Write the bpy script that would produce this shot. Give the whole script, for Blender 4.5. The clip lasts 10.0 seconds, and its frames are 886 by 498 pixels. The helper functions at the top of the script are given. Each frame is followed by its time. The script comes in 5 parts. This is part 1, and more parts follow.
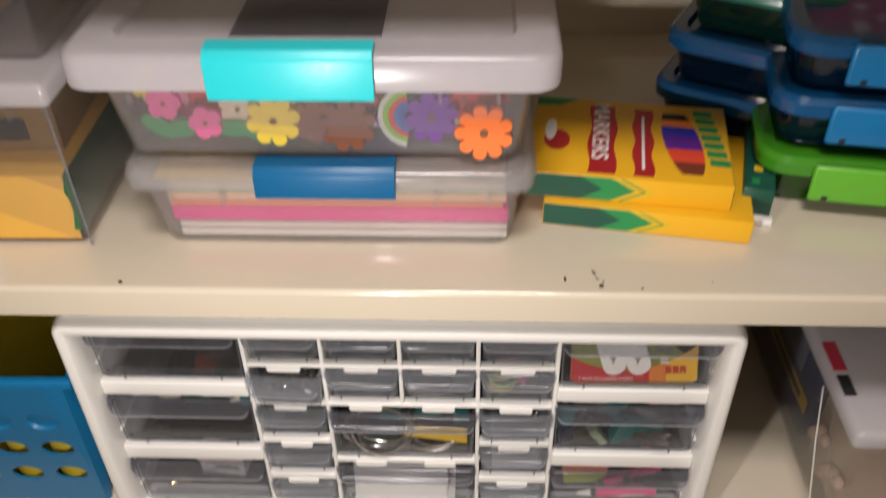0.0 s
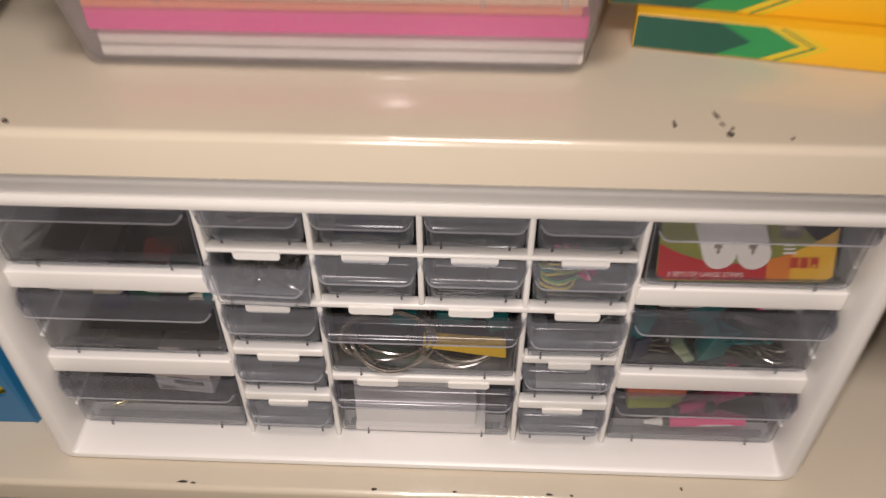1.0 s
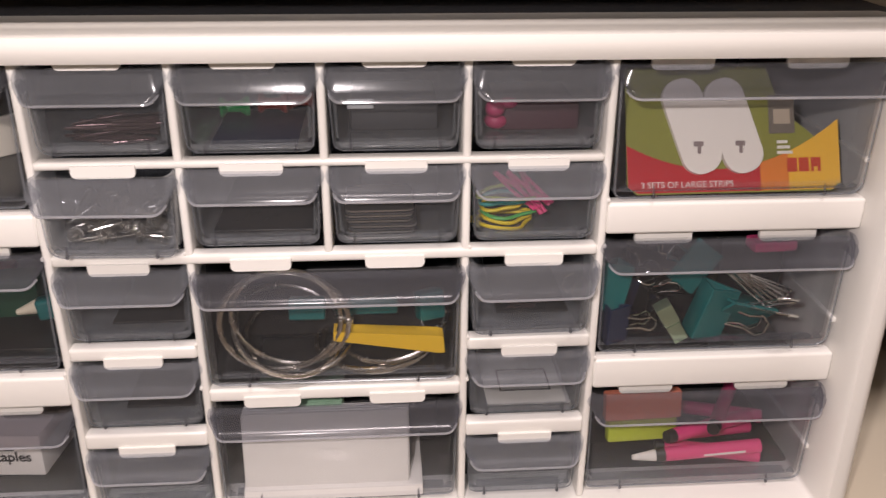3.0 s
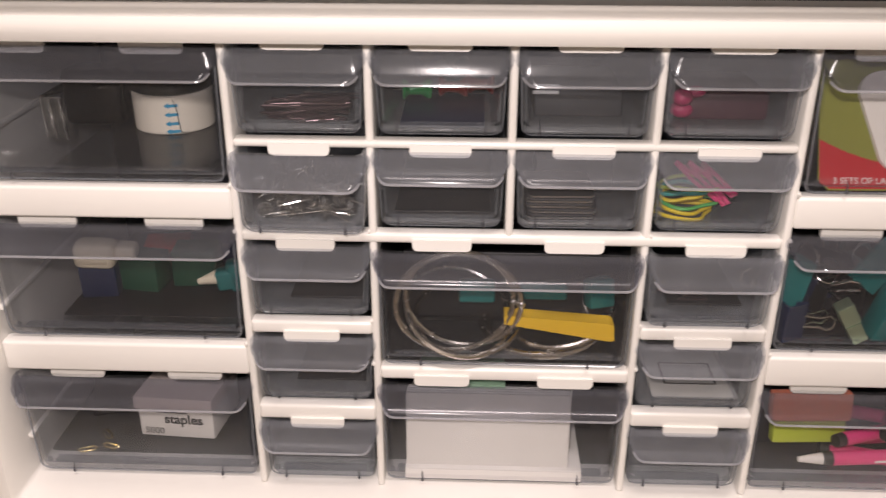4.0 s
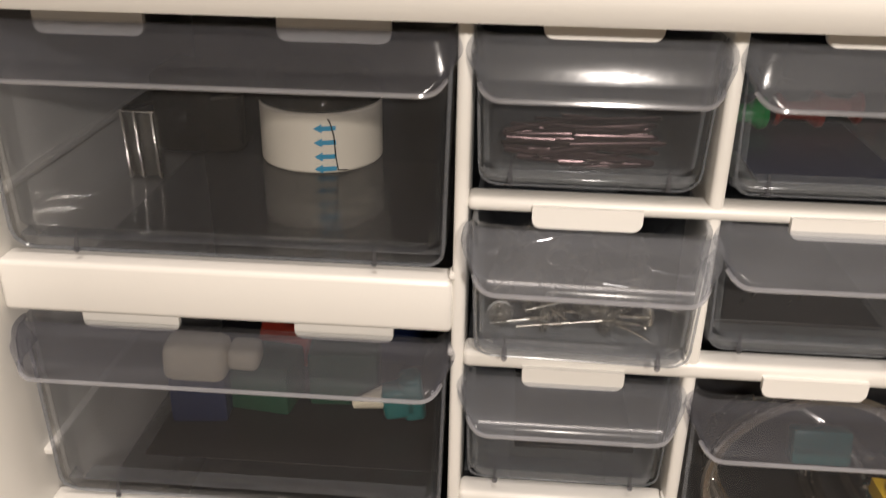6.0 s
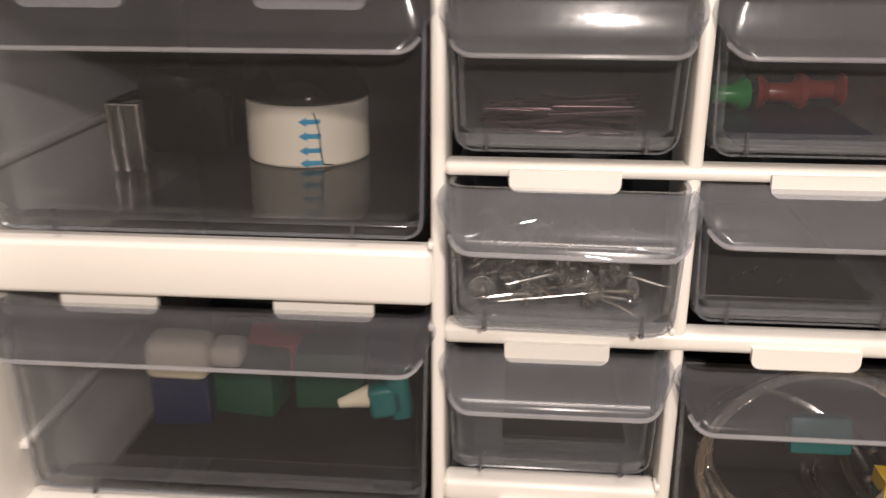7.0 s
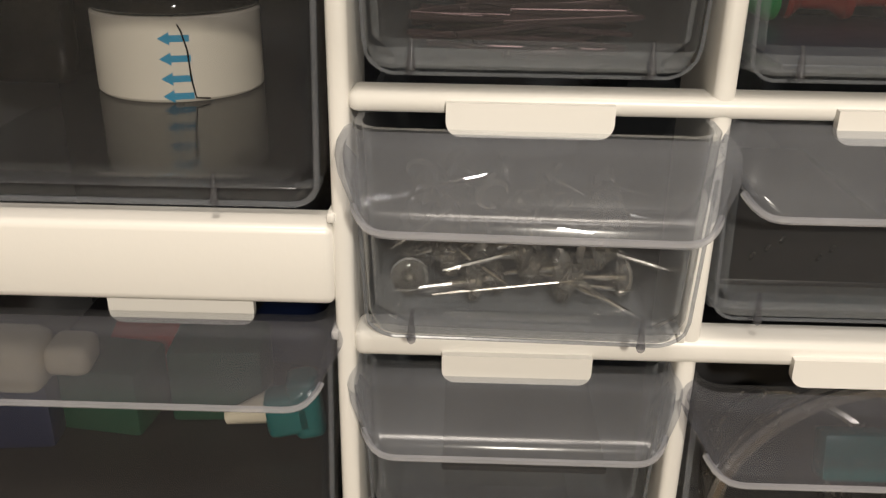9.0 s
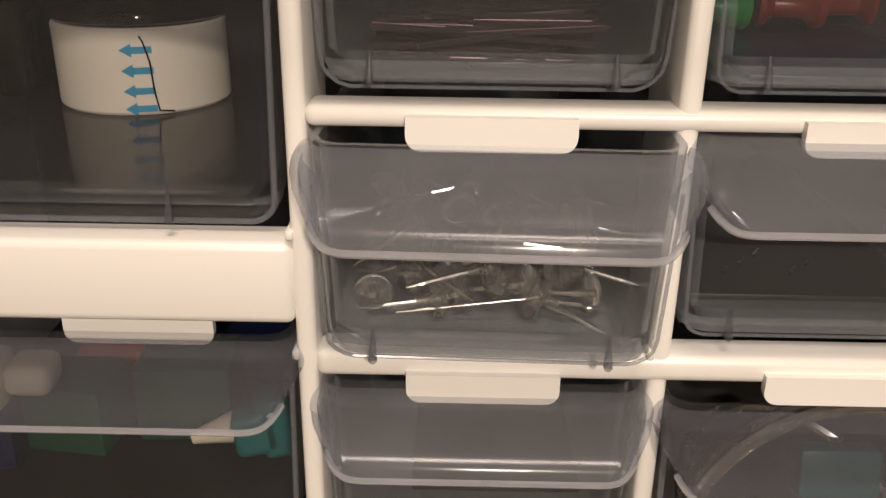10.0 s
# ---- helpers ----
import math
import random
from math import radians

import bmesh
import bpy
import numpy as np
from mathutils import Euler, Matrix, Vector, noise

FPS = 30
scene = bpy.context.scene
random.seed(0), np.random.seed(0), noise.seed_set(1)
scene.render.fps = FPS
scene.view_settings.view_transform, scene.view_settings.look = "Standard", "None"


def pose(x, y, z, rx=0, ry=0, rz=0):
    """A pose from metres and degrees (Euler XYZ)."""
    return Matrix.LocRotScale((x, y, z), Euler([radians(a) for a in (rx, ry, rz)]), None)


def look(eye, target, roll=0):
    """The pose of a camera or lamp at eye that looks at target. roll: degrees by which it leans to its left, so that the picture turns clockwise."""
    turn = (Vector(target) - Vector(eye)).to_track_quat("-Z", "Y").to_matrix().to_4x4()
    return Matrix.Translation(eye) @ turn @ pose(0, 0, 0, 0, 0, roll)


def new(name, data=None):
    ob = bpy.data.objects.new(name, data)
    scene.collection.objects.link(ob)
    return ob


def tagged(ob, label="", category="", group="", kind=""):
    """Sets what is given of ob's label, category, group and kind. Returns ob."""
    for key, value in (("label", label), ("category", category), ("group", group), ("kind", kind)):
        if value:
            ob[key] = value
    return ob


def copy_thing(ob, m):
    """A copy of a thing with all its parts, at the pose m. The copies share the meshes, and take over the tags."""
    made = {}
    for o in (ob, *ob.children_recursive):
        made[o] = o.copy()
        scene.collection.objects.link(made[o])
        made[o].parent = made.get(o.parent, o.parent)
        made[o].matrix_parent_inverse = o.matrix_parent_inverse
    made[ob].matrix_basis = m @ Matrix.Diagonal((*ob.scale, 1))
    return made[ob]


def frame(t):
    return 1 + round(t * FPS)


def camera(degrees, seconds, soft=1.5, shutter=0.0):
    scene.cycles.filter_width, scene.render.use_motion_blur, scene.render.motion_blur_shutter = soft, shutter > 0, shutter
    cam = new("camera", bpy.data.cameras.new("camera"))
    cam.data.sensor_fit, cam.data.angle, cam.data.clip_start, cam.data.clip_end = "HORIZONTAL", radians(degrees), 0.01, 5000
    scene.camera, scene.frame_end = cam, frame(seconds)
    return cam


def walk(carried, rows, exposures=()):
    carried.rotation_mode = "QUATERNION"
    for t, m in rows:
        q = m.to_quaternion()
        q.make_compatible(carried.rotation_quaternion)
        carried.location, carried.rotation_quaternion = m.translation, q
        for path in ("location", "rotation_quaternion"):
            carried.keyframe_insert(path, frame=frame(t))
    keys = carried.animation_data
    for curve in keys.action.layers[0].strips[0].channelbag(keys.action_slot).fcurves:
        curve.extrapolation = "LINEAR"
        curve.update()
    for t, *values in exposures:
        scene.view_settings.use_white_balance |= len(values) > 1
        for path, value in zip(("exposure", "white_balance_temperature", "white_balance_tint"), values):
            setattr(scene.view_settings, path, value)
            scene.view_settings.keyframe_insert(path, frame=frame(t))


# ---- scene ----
cam = camera(53.0, 10.0, 1.3, 0.5)
EXPOSURE = [(0, 0.25, 6250, 12), (0.5, 0.05, 6550, 15), (1, 0.05, 6400, 16), (1.5, 0.03, 6400, 15), (2, 0.25, 6300, 17), (3.5, 0.45, 6450, 20), (4.5, 0.48, 6550, 17), (5, 0.5, 6600, 14), (5.5, 0.22, 6650, 10), (7, 0.5, 6850, 16), (7.5, 0.33, 6650, 9), (8.5, 0.06, 6800, 7), (9, 0.25, 6800, 7), (9.5, 0.22, 6900, 7), (10, 0.25, 7250, 15)]
PATH = [
    (0, (0.053, -0.434, 0.634), (-0.021, 1.122, -0.622), -1.1),
    (0.5, (0.047, -0.381, 0.579), (-0.048, 1.04, -0.825), -1.4),
    (0.7, (0.035, -0.358, 0.551), (-0.032, 1.043, -0.875), -0.4),
    (1, (0.025, -0.311, 0.496), (-0.034, 1.093, -0.927), -0.2),
    (1.5, (0.015, -0.285, 0.389), (0.033, 1.28, -0.856), 1.7),
    (2, (0.015, -0.303, 0.306), (0.225, 1.477, -0.581), 3.1),
    (2.2, (0.031, -0.325, 0.278), (0.188, 1.514, -0.49), 0.5),
    (3.3, (0.012, -0.329, 0.289), (0.121, 1.481, -0.555), 0.4),
    (3.5, (0.003, -0.331, 0.29), (0.066, 1.478, -0.56), 0.5),
    (4, (-0.014, -0.329, 0.284), (-0.082, 1.484, -0.558), 0.1),
    (4.5, (-0.024, -0.306, 0.274), (-0.114, 1.525, -0.527), -0.2),
    (5, (-0.034, -0.214, 0.263), (-0.061, 1.617, -0.54), -0.2),
    (5.5, (-0.086, -0.183, 0.271), (-0.176, 1.632, -0.566), 0.8),
    (5.7, (-0.096, -0.178, 0.262), (-0.226, 1.613, -0.591), 1.2),
    (6.8, (-0.105, -0.199, 0.229), (-0.2, 1.679, -0.453), 0.5),
    (7, (-0.093, -0.188, 0.224), (-0.253, 1.689, -0.447), 0.1),
    (7.5, (-0.088, -0.152, 0.216), (-0.198, 1.723, -0.471), 0.4),
    (8, (-0.091, -0.127, 0.205), (-0.171, 1.722, -0.551), 0.5),
    (8.5, (-0.092, -0.125, 0.205), (-0.145, 1.711, -0.588), 0.8),
    (9, (-0.092, -0.125, 0.207), (-0.132, 1.709, -0.59), 0.9),
    (9.5, (-0.09, -0.122, 0.207), (-0.116, 1.714, -0.585), 0.9),
    (10, (-0.088, -0.121, 0.207), (-0.105, 1.719, -0.575), 0.8),
]
walk(cam, [(t, look(eye, target, roll)) for t, eye, target, roll in PATH], EXPOSURE)

# ---- world, lights, exposure ----
world = bpy.data.worlds.new("world")
scene.world = world
world.use_nodes = True
world.node_tree.nodes["Background"].inputs[0].default_value = (1.0, 0.9, 0.78, 1)
world.node_tree.nodes["Background"].inputs[1].default_value = 0.03
scene.cycles.transparent_max_bounces = 24


def lamp(name, kind, energy, color, place, target, size=0.02, size_y=None):
    data = bpy.data.lights.new(name, kind)
    data.energy, data.color = energy, color
    if kind == "AREA":
        data.shape = "RECTANGLE"
        data.size, data.size_y = size, size_y or size
    else:
        data.shadow_soft_size = size
    ob = new(name, data)
    ob.matrix_world = look(place, target)
    return ob


lamp("ceiling_lamp", "AREA", 24.0, (1.0, 0.90, 0.83), (0.05, -0.85, 2.25), (0.0, 0.0, 0.2), 0.5, 0.3)
lamp("torch", "POINT", 4.4, (1.0, 0.92, 0.84), (-0.034, -0.37, 0.334), (0, 0, 0.15), 0.009)

# ---- materials ----
MATS = {}


def tree(name):
    m = bpy.data.materials.new(name)
    m.use_nodes = True
    nt = m.node_tree
    nt.nodes.clear()
    out = nt.nodes.new("ShaderNodeOutputMaterial")
    return m, nt, out


def noise_node(nt, scale, detail=4, rough=0.55, stretch=None):
    tc = nt.nodes.new("ShaderNodeTexCoord")
    n = nt.nodes.new("ShaderNodeTexNoise")
    n.inputs["Scale"].default_value, n.inputs["Detail"].default_value, n.inputs["Roughness"].default_value = scale, detail, rough
    if stretch:
        mp = nt.nodes.new("ShaderNodeMapping")
        mp.inputs["Scale"].default_value = stretch
        nt.links.new(tc.outputs["Object"], mp.inputs["Vector"])
        nt.links.new(mp.outputs["Vector"], n.inputs["Vector"])
    else:
        nt.links.new(tc.outputs["Object"], n.inputs["Vector"])
    return n


def mat(name, color, rough=0.4, metal=0.0, var=0.08, scale=14.0, grain=420.0, bump=0.04, coat=0.0, stretch=None):
    """A solid surface: patchy tone at one scale, fine relief and gloss variation at another."""
    if name in MATS:
        return MATS[name]
    m, nt, out = tree(name)
    p = nt.nodes.new("ShaderNodeBsdfPrincipled")
    p.inputs["Metallic"].default_value = metal
    p.inputs["Coat Weight"].default_value = coat
    big = noise_node(nt, scale, 5, 0.6, stretch)
    mix = nt.nodes.new("ShaderNodeMix")
    mix.data_type = "RGBA"
    lo = [c * (1 - var) for c in color]
    hi = [min(1.0, c * (1 + var)) for c in color]
    mix.inputs[6].default_value = (*lo, 1)
    mix.inputs[7].default_value = (*hi, 1)
    nt.links.new(big.outputs["Fac"], mix.inputs[0])
    nt.links.new(mix.outputs[2], p.inputs["Base Color"])
    fine = noise_node(nt, grain, 3, 0.6, stretch)
    mr = nt.nodes.new("ShaderNodeMapRange")
    mr.inputs[3].default_value, mr.inputs[4].default_value = max(0.03, rough - 0.08), min(1.0, rough + 0.1)
    nt.links.new(fine.outputs["Fac"], mr.inputs[0])
    nt.links.new(mr.outputs[0], p.inputs["Roughness"])
    b = nt.nodes.new("ShaderNodeBump")
    b.inputs["Strength"].default_value = bump
    b.inputs["Distance"].default_value = 0.001
    nt.links.new(fine.outputs["Fac"], b.inputs["Height"])
    nt.links.new(b.outputs[0], p.inputs["Normal"])
    nt.links.new(p.outputs[0], out.inputs[0])
    MATS[name] = m
    return m


def film(name, tint=(0.9, 0.91, 0.93), veil=0.12, white=(0.85, 0.87, 0.9), rough=0.12, gloss=1.0, spread=0.3):
    """Clear or milky moulded plastic: lets light straight through, with a milky share and a glossy skin."""
    if name in MATS:
        return MATS[name]
    m, nt, out = tree(name)
    tr = nt.nodes.new("ShaderNodeBsdfTransparent")
    tr.inputs[0].default_value = (*tint, 1)
    di = nt.nodes.new("ShaderNodeBsdfDiffuse")
    di.inputs[0].default_value = (*white, 1)
    tl = nt.nodes.new("ShaderNodeBsdfTranslucent")
    tl.inputs[0].default_value = (*white, 1)
    milk = nt.nodes.new("ShaderNodeMixShader")
    milk.inputs[0].default_value = 0.4
    nt.links.new(di.outputs[0], milk.inputs[1])
    nt.links.new(tl.outputs[0], milk.inputs[2])
    cloud = noise_node(nt, 60.0, 4, 0.6)
    mr = nt.nodes.new("ShaderNodeMapRange")
    mr.inputs[3].default_value, mr.inputs[4].default_value = veil * (1 - spread), veil * (1 + spread)
    nt.links.new(cloud.outputs["Fac"], mr.inputs[0])
    body = nt.nodes.new("ShaderNodeMixShader")
    dust = noise_node(nt, 1400.0, 2, 0.5)
    dr = nt.nodes.new("ShaderNodeMapRange")
    dr.inputs[1].default_value, dr.inputs[2].default_value, dr.inputs[4].default_value = 0.72, 0.82, 0.14
    nt.links.new(dust.outputs["Fac"], dr.inputs[0])
    add = nt.nodes.new("ShaderNodeMath")
    add.operation, add.use_clamp = "ADD", True
    nt.links.new(mr.outputs[0], add.inputs[0])
    nt.links.new(dr.outputs[0], add.inputs[1])
    nt.links.new(add.outputs[0], body.inputs[0])
    nt.links.new(tr.outputs[0], body.inputs[1])
    nt.links.new(milk.outputs[0], body.inputs[2])
    gl = nt.nodes.new("ShaderNodeBsdfGlossy")
    gl.inputs["Roughness"].default_value = rough
    fine = noise_node(nt, 260.0, 3, 0.5)
    b = nt.nodes.new("ShaderNodeBump")
    b.inputs["Strength"].default_value, b.inputs["Distance"].default_value = 0.05, 0.0006
    nt.links.new(fine.outputs["Fac"], b.inputs["Height"])
    nt.links.new(b.outputs[0], gl.inputs["Normal"])
    lw = nt.nodes.new("ShaderNodeLayerWeight")
    lw.inputs[0].default_value = 0.5
    pw = nt.nodes.new("ShaderNodeMath")
    pw.operation = "POWER"
    pw.inputs[1].default_value = 4.0
    nt.links.new(lw.outputs["Facing"], pw.inputs[0])
    ma = nt.nodes.new("ShaderNodeMath")
    ma.operation = "MULTIPLY_ADD"
    ma.inputs[1].default_value, ma.inputs[2].default_value = 0.6 * gloss, 0.035 * gloss
    nt.links.new(pw.outputs[0], ma.inputs[0])
    top = nt.nodes.new("ShaderNodeMixShader")
    nt.links.new(ma.outputs[0], top.inputs[0])
    nt.links.new(body.outputs[0], top.inputs[1])
    nt.links.new(gl.outputs[0], top.inputs[2])
    nt.links.new(top.outputs[0], out.inputs[0])
    MATS[name] = m
    return m


WHITE = mat("white_plastic", (0.80, 0.78, 0.74), 0.32, var=0.04, scale=9, grain=700, bump=0.03)
# near-black colour puts the cabinet's inner shade into the material
SHELL = mat("unlit_inside_plastic", (0.035, 0.036, 0.04), 0.5, var=0.2)
CREAM = mat("cream_enamel", (0.62, 0.55, 0.43), 0.22, var=0.07, scale=5, grain=160, bump=0.03, coat=0.75)
WALLP = mat("wall_paint", (0.58, 0.54, 0.46), 0.8, var=0.05, scale=3, grain=120, bump=0.15)
FLOORM = mat("floor_vinyl", (0.30, 0.24, 0.18), 0.5, var=0.2, scale=4)
CHIP = mat("bare_metal_chip", (0.05, 0.04, 0.03), 0.7, var=0.4, scale=300)
TRAYS = film("frosted_small_drawer_plastic", (0.87, 0.88, 0.9), 0.21, (0.72, 0.76, 0.8), 0.12)
LIPS = film("small_drawer_lip_plastic", (0.82, 0.83, 0.85), 0.105, (0.75, 0.77, 0.82), 0.17, 0.4)
TRAY = film("frosted_drawer_plastic", (0.88, 0.885, 0.9), 0.034, (0.72, 0.75, 0.8), 0.10)
LIP = film("drawer_lip_plastic", (0.76, 0.765, 0.79), 0.056, (0.74, 0.75, 0.82), 0.17, 0.5)
CLEAR = film("clear_box_plastic", (0.93, 0.93, 0.93), 0.05, (0.8, 0.8, 0.82), 0.08)
MILKY = film("milky_lid_plastic", (0.82, 0.82, 0.83), 0.56, (0.88, 0.85, 0.88), 0.22, 1.0, 0.06)
BOXCLEAR = film("latch_box_plastic", (0.93, 0.93, 0.94), 0.12, (0.88, 0.86, 0.88), 0.1, 1.0, 0.15)
STEEL = mat("bright_steel", (0.62, 0.61, 0.59), 0.18, 1.0, var=0.12, scale=60)
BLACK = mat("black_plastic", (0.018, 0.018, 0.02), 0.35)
PAPERW = mat("white_paper", (0.80, 0.77, 0.74), 0.85, var=0.04, bump=0.08)
INK = mat("black_ink", (0.02, 0.02, 0.022), 0.7)


def paint(name, color, rough=0.4, **k):
    return mat(name, color, rough, **k)


# ---- mesh helpers ----
def part(name, bm, material, parent=None, label="", smooth=True):
    me = bpy.data.meshes.new(name)
    bmesh.ops.recalc_face_normals(bm, faces=bm.faces)
    bm.to_mesh(me)
    bm.free()
    me.materials.append(material)
    if smooth:
        me.shade_smooth()
        me.set_sharp_from_angle(angle=radians(38))
    ob = new(name, me)
    if parent:
        ob.parent = parent
    if label:
        ob["label"] = label
    return ob


def thing(name, label, category, group="", at=None, kind=""):
    ob = new(name)
    ob.empty_display_size = 0.01
    if at is not None:
        ob.matrix_world = at
    return tagged(ob, label, category, group, kind)


def block(bm, x0, x1, y0, y1, z0, z1, bevel=0.0, seg=2, m=None):
    r = bmesh.ops.create_cube(bm, size=1.0)
    vs = r["verts"]
    bmesh.ops.scale(bm, vec=(x1 - x0, y1 - y0, z1 - z0), verts=vs)
    bmesh.ops.translate(bm, vec=((x0 + x1) / 2, (y0 + y1) / 2, (z0 + z1) / 2), verts=vs)
    if bevel:
        es = list({e for v in vs for e in v.link_edges})
        g = bmesh.ops.bevel(bm, geom=es, offset=bevel, segments=seg, profile=0.5, affect="EDGES", clamp_overlap=True)
        vs = list({v for f in g["faces"] for v in f.verts} | {v for v in vs if v.is_valid})
    if m is not None:
        bmesh.ops.transform(bm, matrix=m, verts=list(set(vs)))
    return vs


def boxpart(name, x0, x1, y0, y1, z0, z1, material, parent=None, bevel=0.0008, label="", seg=2):
    bm = bmesh.new()
    block(bm, x0, x1, y0, y1, z0, z1, bevel, seg)
    return part(name, bm, material, parent, label)


def rod(bm, p, q, r, n=8, r2=None):
    p, q = Vector(p), Vector(q)
    d = q - p
    m = Matrix.Translation((p + q) / 2) @ d.to_track_quat("Z", "Y").to_matrix().to_4x4()
    bmesh.ops.create_cone(bm, cap_ends=True, segments=n, radius1=r, radius2=r if r2 is None else r2, depth=d.length, matrix=m)


def tube(bm, pts, r, n=8, closed=False):
    pts = [Vector(p) for p in pts]
    k = len(pts)
    rings = []
    up = None
    for i, p in enumerate(pts):
        a = pts[(i - 1) % k] if closed or i else p
        b = pts[(i + 1) % k] if closed or i < k - 1 else p
        t = (b - a).normalized()
        if up is None:
            up = t.orthogonal()
        up = (up - t * up.dot(t)).normalized()
        s = t.cross(up)
        rings.append([bm.verts.new(p + r * (math.cos(2 * math.pi * j / n) * up + math.sin(2 * math.pi * j / n) * s)) for j in range(n)])
    for i in range(k if closed else k - 1):
        a, b = rings[i], rings[(i + 1) % k]
        for j in range(n):
            bm.faces.new((a[j], a[(j + 1) % n], b[(j + 1) % n], b[j]))
    if not closed:
        bm.faces.new(rings[0][::-1])
        bm.faces.new(rings[-1])


def ring_pts(c, r, n=40, tilt=None, squash=1.0):
    m = tilt.to_3x3() if tilt is not None else Matrix.Identity(3)
    return [Vector(c) + m @ Vector((r * math.cos(2 * math.pi * i / n), squash * r * math.sin(2 * math.pi * i / n), 0)) for i in range(n)]


def prism(bm, pts, h0, h1, m=None):
    """An outline in x, y raised from h0 to h1."""
    lo = [bm.verts.new((x, y, h0)) for x, y in pts]
    hi = [bm.verts.new((x, y, h1)) for x, y in pts]
    bm.faces.new(lo[::-1])
    bm.faces.new(hi)
    n = len(pts)
    for i in range(n):
        bm.faces.new((lo[i], lo[(i + 1) % n], hi[(i + 1) % n], hi[i]))
    if m is not None:
        bmesh.ops.transform(bm, matrix=m, verts=lo + hi)


def rrect(x0, x1, y0, y1, r, n=5):
    out = []
    for cx, cy, a in ((x1 - r, y1 - r, 0), (x0 + r, y1 - r, 90), (x0 + r, y0 + r, 180), (x1 - r, y0 + r, 270)):
        out += [(cx + r * math.cos(radians(a + 90 * i / n)), cy + r * math.sin(radians(a + 90 * i / n))) for i in range(n + 1)]
    return out


def loft(bm, loops, cap_first=False, cap_last=False):
    rows = [[bm.verts.new(p) for p in lp] for lp in loops]
    n = len(rows[0])
    for a, b in zip(rows, rows[1:]):
        for j in range(n):
            bm.faces.new((a[j], a[(j + 1) % n], b[(j + 1) % n], b[j]))
    if cap_first:
        bm.faces.new(rows[0][::-1])
    if cap_last:
        bm.faces.new(rows[-1])


def tub(bm, x0, x1, y0, y1, z0, z1, draft=0.0, r=0.006, t=0.0012, foot=0.003, base=0.0):
    """An open tray with a rounded foot, draft and wall thickness."""
    def lp(z, inset, rr):
        return [(x, y, z) for x, y in rrect(x0 + inset, x1 - inset, y0 + inset, y1 - inset, rr)]
    outer = [lp(z0, draft + foot, r * 0.6), lp(z0 + foot * 0.3, draft + foot * 0.3, r * 0.8), lp(z0 + foot, draft, r), lp(z1, 0.0, r)]
    inner = [lp(z1, t, max(r - t, 0.0005)), lp(z0 + base + foot + t, draft + t, max(r - t, 0.0005)), lp(z0 + base + t, draft + foot + t * 0.5, max(r * 0.6 - t * 0.5, 0.0005))]
    loft(bm, outer + inner, cap_first=True, cap_last=True)


def lettering(text, size, material, m, parent, depth=0.00005, bold=0.0, align="CENTER"):
    cu = bpy.data.curves.new("lettering", "FONT")
    cu.body, cu.size, cu.align_x, cu.extrude, cu.offset = text, size, align, depth, bold
    tmp = bpy.data.objects.new("lettering_source", cu)
    scene.collection.objects.link(tmp)
    bpy.context.view_layer.update()
    me = bpy.data.meshes.new_from_object(tmp.evaluated_get(bpy.context.evaluated_depsgraph_get()))
    bpy.data.objects.remove(tmp)
    bpy.data.curves.remove(cu)
    me.materials.clear()
    me.materials.append(material)
    ob = new("lettering", me)
    ob.parent = parent
    ob.matrix_local = m
    return ob


def chip_mesh(bm, x, y, z, sx, sy, rng, m=None):
    n = 7
    pts = [(x + sx * (0.6 + 0.5 * rng.random()) * math.cos(2 * math.pi * i / n), y + sy * (0.6 + 0.5 * rng.random()) * math.sin(2 * math.pi * i / n)) for i in range(n)]
    prism(bm, pts, z, z + 0.00012, m)


# ---- the room and the shelving ----
def room():
    t = 0.1
    x0, x1, y0, y1, z0, z1 = -1.6, 1.6, -2.2, 0.36, -0.9, 2.4
    for name, b, mt in (("floor", (x0, x1, y0, y1, z0 - t, z0), FLOORM), ("ceiling", (x0, x1, y0, y1, z1, z1 + t), WALLP),
                        ("wall_north", (x0, x1, y1, y1 + t, z0, z1), WALLP), ("wall_south", (x0, x1, y0 - t, y0, z0, z1), WALLP),
                        ("wall_west", (x0 - t, x0, y0, y1, z0, z1), WALLP), ("wall_east", (x1, x1 + t, y0, y1, z0, z1), WALLP)):
        tagged(boxpart(name, *b, mt, bevel=0), "plain painted " + name.split("_")[0] + " that closes the room", name.split("_")[0], kind="structure")


